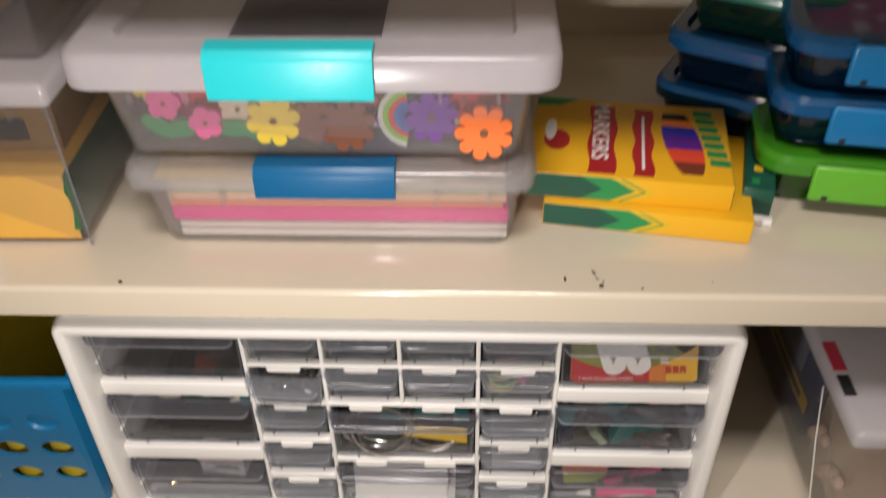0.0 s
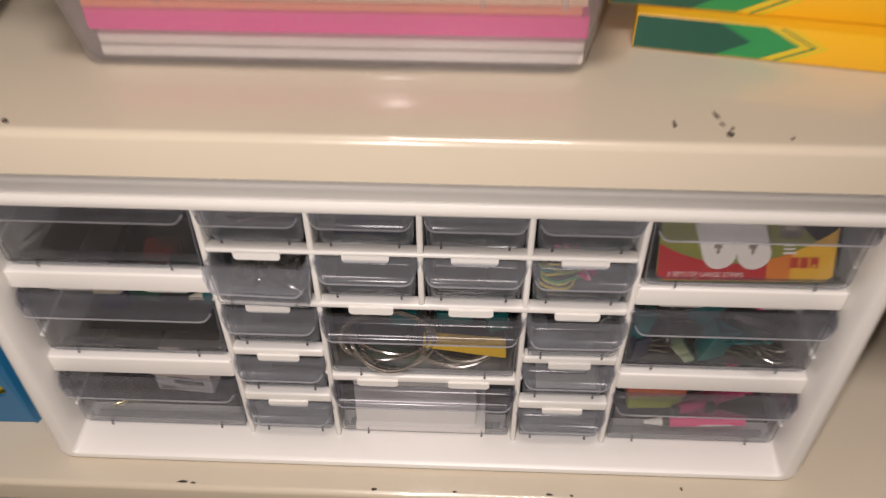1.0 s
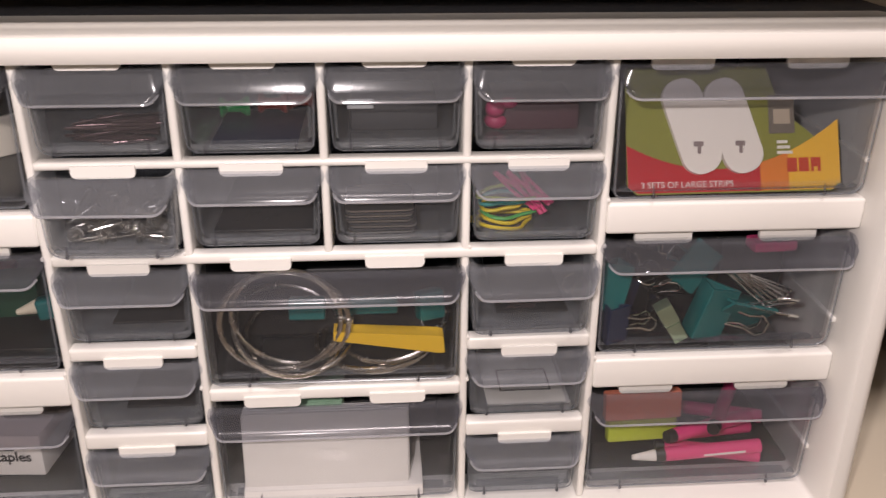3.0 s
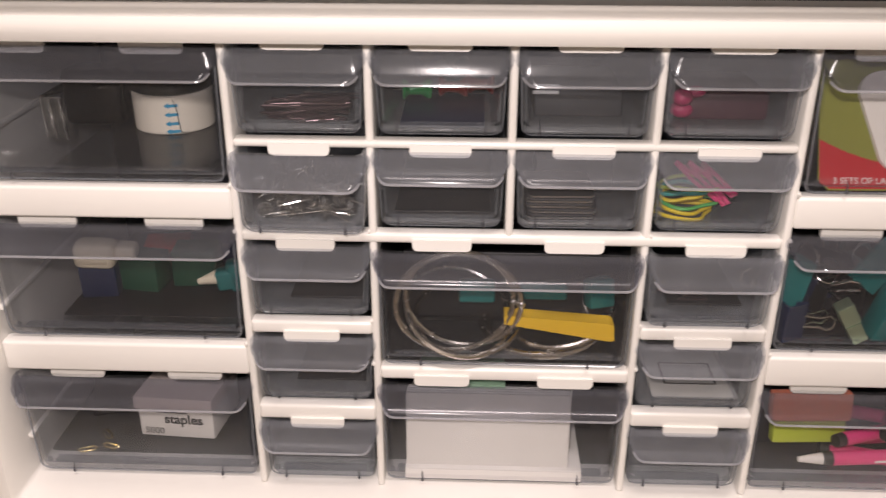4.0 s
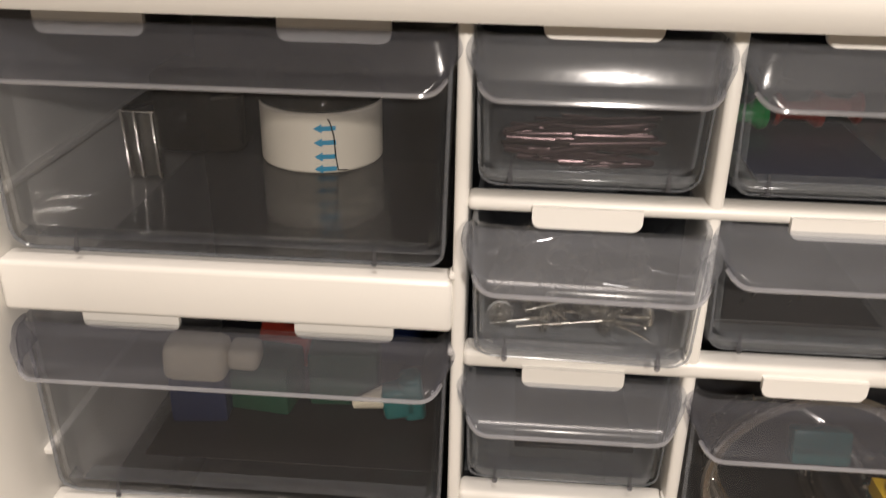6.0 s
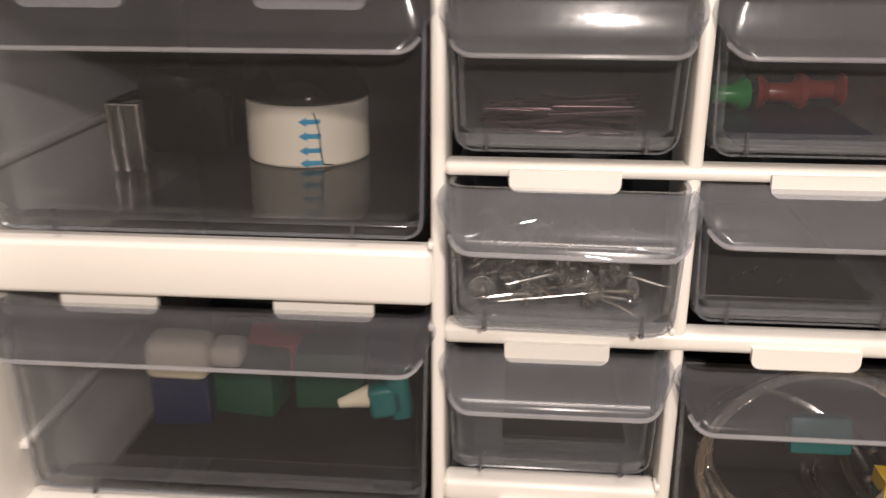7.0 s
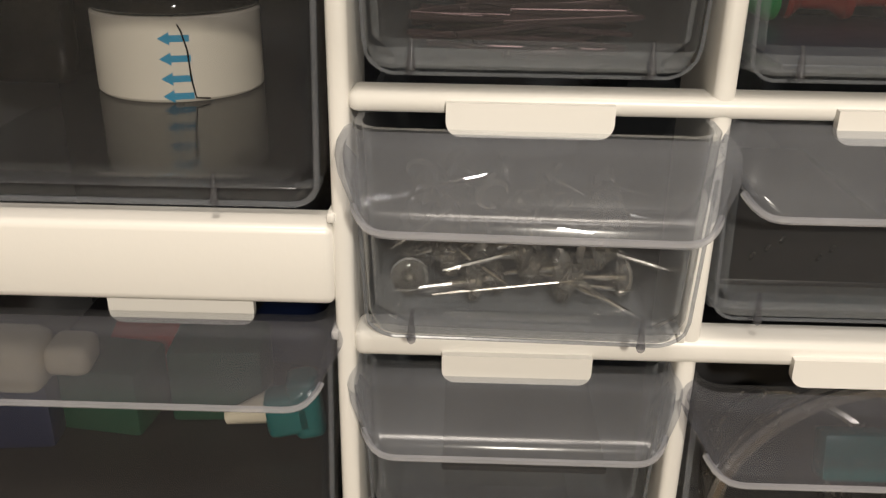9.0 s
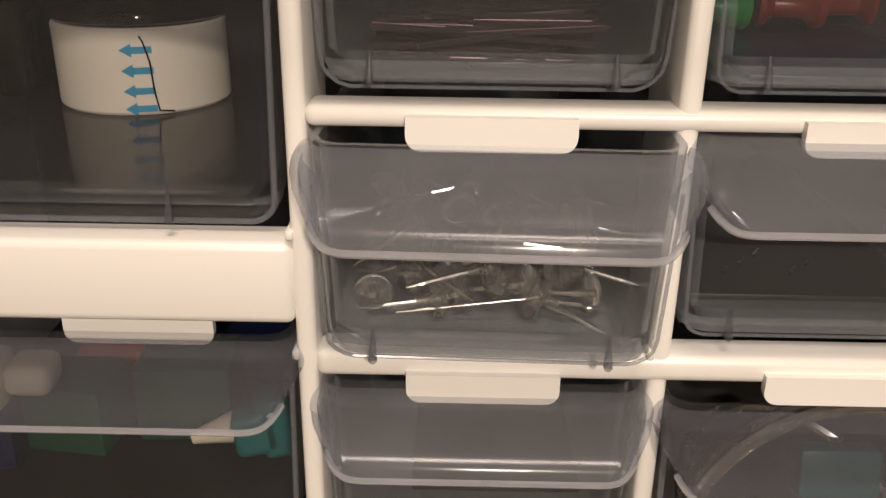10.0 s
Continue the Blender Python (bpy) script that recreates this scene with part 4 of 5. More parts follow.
        tube(bm, [(x - dx, 0.026, z + 0.021), (x, 0.020, z + 0.016), (x + dx * 0.9, 0.012, z + 0.0080 + 0.002 * k), (x + dx * 0.7, 0.013, z + 0.0070 + 0.002 * k), (x - 0.002, 0.022, z + 0.014), (x - dx, 0.028, z + 0.020)], 0.0009, 6, True)
        tagged(part("rubber_band", bm, PINK), "pink rubber band stretched across the heap", "rubber band", "rubber bands")
    # lower small drawers; black sheets paint the shade at their backs
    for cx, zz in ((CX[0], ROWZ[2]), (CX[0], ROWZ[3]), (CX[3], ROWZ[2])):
        tumbled("dark_insert", "black sheet for the shade at the back of a small drawer", "sheet", BLACK, cx + 0.004, 0.050, zz + F, 0.032, 0.066, 0.0012, bevel=0.0003)
    for k in range(9):
        bm = bmesh.new()
        a = rng.uniform(-0.9, 0.9)
        x, y = CX[3] - 0.008 + rng.uniform(-0.006, 0.010), 0.020 + rng.uniform(0, 0.012)
        rod(bm, (x - 0.006 * math.cos(a), y - 0.006 * math.sin(a), ROWZ[2] + F + 0.0008), (x + 0.006 * math.cos(a), y + 0.006 * math.sin(a), ROWZ[2] + F + 0.0018), 0.0006, 6)
        tagged(part("pin", bm, DARKPIN), "short dark pin on a drawer floor", "pin", "short dark pins")
    c = thing("card", "pale grey card with a black printed outline", "card", at=pose(CX[3] + 0.003, 0.020, ROWZ[3] + F + 0.0006))
    boxpart("sheet", -0.019, 0.019, -0.012, 0.045, 0, 0.0006, paint("grey_card", (0.55, 0.54, 0.52), 0.8), c, 0.0001)
    bm = bmesh.new()
    for b in ((-0.012, 0.012, -0.0015, -0.0007), (-0.012, 0.012, 0.016, 0.0168), (-0.012, -0.0112, -0.0015, 0.0168), (0.0112, 0.012, -0.0015, 0.0168)):
        block(bm, b[0], b[1], b[2], b[3], 0.00062, 0.0008)
    part("outline", bm, INK, c, "black printed outline", smooth=False)




def wide_contents():
    z = 0.0744 + 0.0030
    # hinged steel rings
    for k, (c, r, tl) in enumerate((((-0.0215, 0.0050, z + 0.0262), 0.0252, pose(0, 0, 0, 97, 0, 6)), ((-0.0180, 0.0085, z + 0.0258), 0.0250, pose(0, 0, 0, 100, 0, -5)), ((-0.0200, 0.0190, z + 0.0150), 0.0240, pose(0, 0, 0, 28, 12, 10)),
                                    ((-0.0160, 0.0240, z + 0.0100), 0.0240, pose(0, 0, 0, 18, -8, 20)), ((0.0250, 0.0300, z + 0.0110), 0.0250, pose(0, 0, 0, 14, -10, 0)), ((0.0200, 0.0300, z + 0.0050), 0.0265, pose(0, 0, 0, 8, -6, 0)), ((0.0160, 0.0310, z + 0.0026), 0.0255, pose(0, 0, 0, 3, -2, 0)))):
        t = thing("binder_ring", "large bright steel hinged binder ring", "binder ring", "binder rings")
        bm = bmesh.new()
        tube(bm, ring_pts(c, r, 56, tl), 0.0013, 8, True)
        part("hoop", bm, RINGM, t)
        bm = bmesh.new()
        j = Vector(c) + tl.to_3x3() @ Vector((r, 0, 0))
        bmesh.ops.create_uvsphere(bm, u_segments=12, v_segments=8, radius=0.0020, matrix=Matrix.Translation(j))
        part("hinge", bm, STEEL, t, "small round hinge")
    tumbled("eraser", "teal rubber block behind steel rings", "eraser", TEAL, -0.0120, 0.022, z + 0.0180, 0.016, 0.006, 0.010, 0, -15)
    tumbled("eraser", "teal plastic block in the wide drawer", "eraser", TEAL, 0.0170, 0.024, z + 0.0190, 0.022, 0.006, 0.0075, 0, -15)
    tumbled("eraser", "dark teal plastic block in the wide drawer", "eraser", TEAL, 0.0425, 0.022, z + 0.0170, 0.012, 0.008, 0.013, 20, -10)
    # added black block, no eraser: stands in for the drawer's unlit depth
    tumbled("eraser", "black filler block for the dark depth behind teal pieces", "eraser", BLACK, 0.004, 0.060, z, 0.100, 0.04, 0.034, 0)
    bm = bmesh.new()
    prism(bm, [(-0.026, 0.0018), (0.020, -0.0058), (0.022, -0.0055), (0.0214, 0.0020), (0.0195, 0.0028), (-0.026, 0.0060)], -0.004, 0.004, pose(0.0260, 0.0115, z + 0.0130, 90, 0, 0))
    tagged(part("doorstop_wedge", bm, YELLOW, smooth=False), "yellow plastic wedge lying among steel rings", "wedge")
    # index cards
    rng = random.Random(3)
    z = 0.0092 + 0.0016
    for k in range(7):
        o = boxpart("index_card", -0.0375, 0.0375, 0, 0.0016, 0.0, 0.0375, PAPERW, None, 0.0003)
        o.matrix_world = pose(-0.0055 + rng.uniform(-0.001, 0.001), 0.0060 + 0.0019 * k, z + (0.006 if k < 4 else 0.0), -6, 0, 0)
        tagged(o, "white index card standing in a pack", "index card", "pack of index cards")
    o = boxpart("index_card", -0.0420, 0.0400, 0.0035, 0.060, 0.0, 0.0062, PAPERW, None, 0.0004)
    o.matrix_world = pose(-0.002, 0, z)
    tagged(o, "flat pack of white index cards in the wide drawer", "index card pack")
    tumbled("note_pad", "pale green paper pad behind index cards", "note pad", paint("pale_green_paper", (0.25, 0.42, 0.28), 0.8), -0.018, 0.030, z + 0.035, 0.040, 0.03, 0.010)
    # another black filler where the drawer's back lies in shade
    tumbled("dark_insert", "black filler block for the dark depth behind index cards", "card", BLACK, 0.002, 0.070, z, 0.09, 0.05, 0.034)


tape()
erasers()
staples_box()
hook_pack()
clips_drawer()
pens_drawer()
small_contents()
wide_contents()

# ---- upper shelf ----
US = 0.269


def latch_box(name, label, x0, x1, y0, y1, z0, h, lid_h, lid_mat, latch_color, latch_x, latch_w, latch_label, over=0.012):
    """A clear tapered box with a rimmed lid and a coloured latch at the front."""
    b = thing(name, label, "storage box", "stacked boxes", pose(0, 0, 0))
    bm = bmesh.new()
    tub(bm, x0, x1, y0, y1, z0, z0 + h - 0.004, 0.007, 0.012, 0.0014, 0.004)
    part("body", bm, BOXCLEAR, b, "clear tapered body")
    bm = bmesh.new()
    zr = z0 + h - 0.012
    def lp(i, z, r):
        return [(x, y, z) for x, y in rrect(x0 + i, x1 - i, y0 + i, y1 - i, r)]
    loft(bm, [lp(0.0005, zr, 0.012), lp(-0.006, zr, 0.014), lp(-0.006, zr + 0.006, 0.014), lp(0.0005, zr + 0.006, 0.012)])
    part("rim", bm, BOXCLEAR, b, "thick clear rim")
    for x in (x0 + 0.022, x0 + 0.055, x1 - 0.055, x1 - 0.022):
        boxpart("rim_web", x - 0.0012, x + 0.0012, y0 - 0.0058, y0 + 0.0002, zr - 0.010, zr - 0.0002, BOXCLEAR, b, 0.0003)
    # lid: skirt, rounded shoulder, flat top with a sunk middle panel
    zl = z0 + h - 0.006
    bm = bmesh.new()
    o = over
    loft(bm, [lp(-o + 0.001, zl - 0.004, 0.016), lp(-o, zl - 0.003, 0.016), lp(-o, zl + lid_h - 0.006, 0.016), lp(-o + 0.002, zl + lid_h - 0.002, 0.015), lp(-o + 0.006, zl + lid_h, 0.013), lp(0.012, zl + lid_h, 0.010), lp(0.014, zl + lid_h - 0.004, 0.008)], False, True)
    bmesh.ops.recalc_face_normals(bm, faces=bm.faces)
    bmesh.ops.solidify(bm, geom=list(bm.faces), thickness=0.0015)
    part("lid", bm, lid_mat, b, "milky moulded lid")
    if lid_h > 0.012:
        boxpart("lid_window", latch_x - latch_w * 0.42, latch_x + latch_w * 0.52, y0 + 0.016, y1 - 0.016, zl + lid_h - 0.0038, zl + lid_h - 0.0022, film("lid_window_plastic", (0.6, 0.6, 0.62), 0.12, (0.5, 0.5, 0.55), 0.12), b, 0.0004, "clearer sunk panel along the lid")
    bm = bmesh.new()
    w2 = latch_w / 2
    zt = zl + lid_h
    yf = y0 - o
    prof = [(yf + 0.016, zt + 0.0015), (yf + 0.012, zt + 0.0045), (yf + 0.001, zt + 0.0035), (yf - 0.0035, zt - 0.001), (yf - 0.0045, zl - 0.006), (yf - 0.0025, zl - 0.008), (yf - 0.0015, zl - 0.006), (yf - 0.0015, zt - 0.003), (yf + 0.002, zt + 0.0008)]
    prism(bm, prof, -w2, w2, Matrix(((0, 0, 1, latch_x), (1, 0, 0, 0), (0, 1, 0, 0), (0, 0, 0, 1))))
    bmesh.ops.bevel(bm, geom=list(bm.edges), offset=0.0006, segments=2, profile=0.5, affect="EDGES", clamp_overlap=True)
    part("latch", bm, latch_color, b, latch_label)
    return b


def flower(x, y, z, r, rz, petals, material, label, tilt=84, thick=0.004):
    f = thing("foam_flower", label, "foam flower", "foam flowers", pose(x, y, z, tilt, rz, 0))
    bm = bmesh.new()
    n = 72
    pts = []
    for i in range(n):
        a = 2 * math.pi * i / n
        k = abs(math.sin(petals * a / 2)) ** 0.45
        pts.append((r * (0.66 + 0.34 * k) * math.cos(a), r * (0.66 + 0.34 * k) * math.sin(a)))
    prism(bm, pts, 0, thick)
    part("petals", bm, material, f)
    bm = bmesh.new()
    rod(bm, (0, 0, thick - 0.0002), (0, 0, thick + 0.0006), r * 0.14, 16)
    part("centre", bm, paint("dark_foam", (0.20, 0.09, 0.04), 0.8), f, "dark round centre")


def foam(name, c):
    return paint(name, c, 0.75, var=0.06, bump=0.1)


def craft_boxes():
    TURQ = paint("turquoise_latch", (0.03, 0.66, 0.72), 0.35, var=0.03)
    BLUE = paint("blue_latch", (0.004, 0.115, 0.28), 0.35, var=0.03)
    # lower box with paper
    latch_box("craft_box", "clear latch box with blue latch, holding coloured paper", -0.1600, 0.0830, 0.0150, 0.205, US + 0.0002, 0.062, 0.010, film("thin_lid_plastic", (0.88, 0.88, 0.88), 0.22, (0.85, 0.83, 0.84), 0.15, 1.0, 0.1), BLUE, -0.0390, 0.086, "dark blue latch", 0.007)
    z = US + 0.004
    for k, (c, h, lab) in enumerate((((0.80, 0.74, 0.66), 0.0052, "white"), ((0.76, 0.70, 0.62), 0.0048, "off-white"))):
        o = boxpart("foam_sheet", -0.1420, 0.0730, 0.026, 0.19, 0, h, foam("sheet_" + lab, c), None, 0.0008)
        o.matrix_world = pose(0, 0, z)
        tagged(o, lab + " foam sheet in the clear box", "foam sheet", "sheets in the box")
        z += h + 0.0012
    for c, h, x1, lab in (((0.85, 0.03, 0.30), 0.0105, 0.0735, "hot pink"), ((0.85, 0.22, 0.12), 0.0040, 0.0700, "coral red"), ((0.80, 0.50, 0.32), 0.0060, 0.0720, "peach"), ((0.55, 0.66, 0.34), 0.0026, 0.0715, "pale green"), ((0.80, 0.62, 0.38), 0.0050, 0.0700, "buff")):
        o = boxpart("paper_pad", -0.1440, x1, 0.024, 0.19, 0, h, foam("paper_" + lab.replace(" ", "_"), c), None, 0.0006)
        o.matrix_world = pose(0, 0, z + 0.002)
        tagged(o, lab + " paper pad in the clear box", "paper pad", "sheets in the box")
        z += h + 0.0004
    o = boxpart("paper_pad", -0.1500, -0.085, 0.022, 0.15, 0, 0.004, YELLOW, None, 0.0004)
    o.matrix_world = pose(0, 0, z + 0.003)
    tagged(o, "yellow card on top of the paper", "card")
    # upper box with foam flowers
    z1 = US + 0.0705
    latch_box("craft_box", "clear latch box with turquoise latch, full of foam flowers", -0.1680, 0.0870, 0.0130, 0.215, z1, 0.064, 0.018, MILKY, TURQ, -0.0500, 0.093, "bright turquoise latch", 0.013)
    zc = z1 + 0.026
    Y, BR, PU, OR, PK2, RE, GR = (foam("foam_yellow", (0.85, 0.62, 0.05)), foam("foam_brown", (0.22, 0.07, 0.03)), foam("foam_purple", (0.20, 0.04, 0.38)), foam("foam_orange", (0.90, 0.20, 0.04)), foam("foam_pink", (0.82, 0.14, 0.36)), foam("foam_red", (0.55, 0.03, 0.03)), foam("foam_green", (0.03, 0.30, 0.08)))
    for x, y, dz, r, rz, pt, mt, lab in ((-0.0680, 0.0235, -0.002, 0.0165, 10, 8, Y, "yellow foam flower against the clear wall"), (-0.0470, 0.032, 0.008, 0.0150, 0, 6, Y, "yellow foam flower behind a brown one"),
                                         (-0.0440, 0.027, -0.004, 0.0145, 20, 8, BR, "brown foam flower in the box"), (-0.0240, 0.0235, -0.005, 0.0170, 5, 9, BR, "large brown foam flower"), (0.0260, 0.025, 0.000, 0.0160, 12, 8, PU, "purple foam flower in the box"),
                                         (0.0570, 0.0200, -0.0075, 0.0175, 0, 9, OR, "orange foam flower against the clear wall"), (-0.1090, 0.024, -0.004, 0.0105, 0, 5, PK2, "small pink foam flower"), (-0.1330, 0.026, 0.008, 0.0105, 30, 5, PK2, "pink foam flower at the side"),
                                         (-0.1060, 0.036, 0.008, 0.0150, 0, 7, RE, "red foam flower at the back"), (-0.0900, 0.030, 0.002, 0.0120, 0, 6, foam("foam_cream", (0.78, 0.62, 0.46)), "cream foam flower in the box"), (-0.0180, 0.036, 0.010, 0.0130, 0, 6, RE, "dark red foam flower"), (0.0450, 0.034, 0.008, 0.0140, 15, 6, RE, "red foam flower behind an orange one")):
        flower(x, y, zc + dz, r, rz, pt, mt, lab)
    rg = random.Random(2)
    back = ((Y, "yellow"), (RE, "red"), (PK2, "pink"), (BR, "brown"), (PU, "purple"), (GR, "green"), (OR, "orange"))
    for k in range(16):
        mt, nm = back[k % 7]
        flower(-0.148 + 0.0138 * k, 0.042 + rg.uniform(0, 0.006), zc + rg.uniform(-0.012, 0.010), rg.uniform(0.012, 0.017), rg.uniform(0, 60), 6 + k % 3, mt, nm + " foam flower deeper in the box")
    # rainbow arcs and leaves
    for k, c in enumerate(((0.72, 0.74, 0.62), (0.28, 0.60, 0.05), (0.75, 0.06, 0.04), (0.05, 0.16, 0.50), (0.05, 0.12, 0.40))):
        bm = bmesh.new()
        r0, r1 = 0.020 - 0.0032 * k, 0.020 - 0.0032 * (k + 1) + 0.0002
        a = [radians(100 + 160 * i / 16) for i in range(17)]
        prism(bm, [(r0 * math.cos(q), r0 * math.sin(q)) for q in a] + [(r1 * math.cos(q), r1 * math.sin(q)) for q in a[::-1]], 0, 0.004, pose(0.0140, 0.0275, zc - 0.001, 84, 0, 0))
        tagged(part("foam_arc", bm, foam("foam_arc_" + "abcde"[k], c)), ("white", "lime", "red", "blue", "navy")[k] + " foam arc of a rainbow", "foam arc", "rainbow arcs")
    for x, dz, rz in ((-0.1380, -0.008, 30), (-0.1240, -0.009, -10), (-0.0930, -0.009, 0), (-0.078, -0.012, 20)):
        bm = bmesh.new()
        prism(bm, [(0.012 * math.cos(2 * math.pi * i / 20), 0.0055 * math.sin(2 * math.pi * i / 20)) for i in range(20)], 0, 0.004, pose(x, 0.0265, zc + dz, 84, rz, 0))
        tagged(part("foam_leaf", bm, GR), "green foam leaf in the clear box", "foam leaf", "foam leaves")
    tumbled("foam_block", "grey blue foam pieces filling the box", "foam", foam("foam_grey", (0.42, 0.38, 0.42)), -0.040, 0.120, z1 + 0.005, 0.21, 0.15, 0.032)


def crayon_boxes():
    YB = paint("yellow_carton", (0.80, 0.43, 0.012), 0.35, var=0.03)
    GB = paint("green_carton", (0.02, 0.25, 0.07), 0.35)
    DG = paint("dark_green_carton", (0.01, 0.08, 0.05), 0.35)
    RC = paint("red_print", (0.42, 0.015, 0.02), 0.4)
    def carton(m, w, d, h, label, top_print):
        b = thing("marker_box", label, "carton", "marker cartons", m)
        bm = bmesh.new()
        block(bm, 0, w, 0, d, 0, h, 0.0006)
        part("carton", bm, YB, b, "yellow cardboard carton")
        e = 0.00015
        # green end with zigzag points along the narrow front side
        q = w * 0.36
        bm = bmesh.new()
        prism(bm, [(0.0005, 0.0006), (q + 0.008, 0.0006), (q + 0.024, h * 0.5), (q + 0.008, h - 0.0006), (0.0005, h - 0.0006)], 0, e, pose(0, 0, 0, 90, 0, 0))
        part("green_point", bm, GB, b, "green printed chevron", smooth=False)
        bm = bmesh.new()
        prism(bm, [(0.0005, 0.0006), (q - 0.012, 0.0006), (q + 0.003, h * 0.5), (q - 0.012, h - 0.0006), (0.0005, h - 0.0006)], 0, e * 2, pose(0, 0, 0, 90, 0, 0))
        part("dark_green_point", bm, DG, b, "dark green printed chevron", smooth=False)
        for k in range(3):
            bm = bmesh.new()
            s = q + 0.0095 + 0.0042 * k
            prism(bm, [(s, 0.0006), (s + 0.0016, 0.0006), (s + 0.0176, h * 0.5), (s + 0.0016, h - 0.0006), (s, h - 0.0006), (s + 0.016, h * 0.5)], 0, e * (2 if k % 2 else 1.5), pose(0, 0, 0, 90, 0, 0))
            part("chevron", bm, GB if k % 2 else paint("lime_print", (0.55, 0.55, 0.03), 0.4), b, "thin printed chevron", smooth=False)
        boxpart("end_flap", w, w + 0.0004, 0.001, d - 0.001, 0.0008, h - 0.0008, DG if top_print else YB, b, 0)
        if top_print:
            zt = h + 0.0001
            def plate(name, pts, mt, lab, lift=0.0):
                bm = bmesh.new()
                prism(bm, pts, zt + lift, zt + lift + 0.00012)
                part(name, bm, mt, b, lab, smooth=False)
            plate("red_panel", [(0.040 + 0.0012 * math.sin(i), 0.004 + (d - 0.012) * i / 12) for i in range(13)] + [(0.058 + 0.0012 * math.sin(i), 0.004 + (d - 0.012) * i / 12) for i in range(12, -1, -1)], RC, "red printed word panel")
            plate("red_panel", [(0.070 + 0.0012 * math.sin(i * 1.3), 0.004 + (d - 0.014) * i / 12) for i in range(13)] + [(0.083 + 0.0012 * math.sin(i * 1.3), 0.004 + (d - 0.014) * i / 12) for i in range(12, -1, -1)], RC, "dark red printed ribbon")
            lettering("MARKERS", 0.0200, PAPERW, pose(0.0425, d - 0.005, zt + 0.0003, 0, 0, -90), b, 0.00005, 0.0004, "LEFT").scale = ((d - 0.014) / 0.098, 0.78, 1)
            bm = bmesh.new()
            block(bm, 0.0755, 0.0775, 0.012, d - 0.020, zt + 0.0002, zt + 0.0003)
            part("print_bar", bm, PAPERW, b, "white line of small print", smooth=False)
            # striped oval: marker tips in six colours
            cols = (("black_print", (0.01, 0.01, 0.01)), ("orange_print", (0.85, 0.22, 0.02)), ("blue_print_deep", (0.03, 0.03, 0.40)), ("violet_print", (0.12, 0.02, 0.30)), ("vermilion_print", (0.75, 0.07, 0.03)), ("brown_print", (0.20, 0.04, 0.02)))
            bounds = [0.80, 0.62, 0.42, 0.16, -0.20, -0.55, -0.86]
            for k in range(6):
                y0, y1 = bounds[k + 1], bounds[k]
                ys = [y0 + (y1 - y0) * i / 5 for i in range(6)]
                cx, cy, rx, ry = 0.103, d * 0.50, 0.0125, d * 0.46
                right = [(cx + rx * math.sqrt(max(0, 1 - v * v)) - 0.006 * v, cy + ry * v) for v in ys]
                left = [(cx - rx * math.sqrt(max(0, 1 - v * v)) - 0.006 * v, cy + ry * v) for v in ys[::-1]]
                plate("marker_tip", right + left, paint(cols[k][0], cols[k][1], 0.4), "printed colour stripe")
            # brand mark drawn as plain green bars
            for k in range(7):
                y = d * 0.90 - k * d * 0.105
                x = 0.112 + 0.0014 * k
                plate("logo", [(x, y - d * 0.040), (x + 0.013, y - d * 0.046), (x + 0.0125, y + d * 0.030), (x - 0.0005, y + d * 0.036)], GB, "green logo mark")
            plate("green_corner", [(0.0006, d - 0.0006), (0.030, d - 0.0006), (0.018, d - 0.010), (0.0006, d - 0.012)], GB, "green printed corner")
            plate("red_spot", [(0.018 + 0.009 * math.cos(2 * math.pi * i / 18), d * 0.42 + 0.013 * math.sin(2 * math.pi * i / 18)) for i in range(18)], RC, "red printed oval")
            plate("white_spot", [(0.013 + 0.004 * math.cos(2 * math.pi * i / 18), d * 0.55 + 0.014 * math.sin(2 * math.pi * i / 18)) for i in range(18)], PAPERW, "white printed burst", 0.0002)
    carton(pose(0.0975, 0.0470, US + 0.0004, 0, 0, -9.0), 0.1350, 0.105, 0.0175, "thin yellow and green marker carton under another", False)
    carton(pose(0.0850, 0.0550, US + 0.0183, 0, 0, -7.5), 0.1340, 0.100, 0.0190, "yellow marker carton with red word panels on top", True)
    g = thing("marker_box", "green marker carton standing behind the yellow ones", "carton", "marker cartons", pose(0.2300, 0.0560, US + 0.0006, 0, 0, -14))
    boxpart("carton", 0, 0.020, 0, 0.105, 0, 0.024, DG, g, 0.0006, "dark green cardboard carton")
    for k, y0 in enumerate((0.006, 0.022, 0.040, 0.060)):
        boxpart("print_bar", 0.0050 + 0.001 * k, 0.0100 + 0.002 * (k % 2), y0, y0 + 0.007, 0.0241, 0.0243, (GB, YELLOW, GB, paint("pale_print", (0.45, 0.50, 0.40), 0.6))[k], g, 0, "faint line of print")
    boxpart("end_flap", 0.003, 0.022, -0.0065, -0.0005, 0, 0.0045, PAPERW, g, 0.0004, "white torn flap")


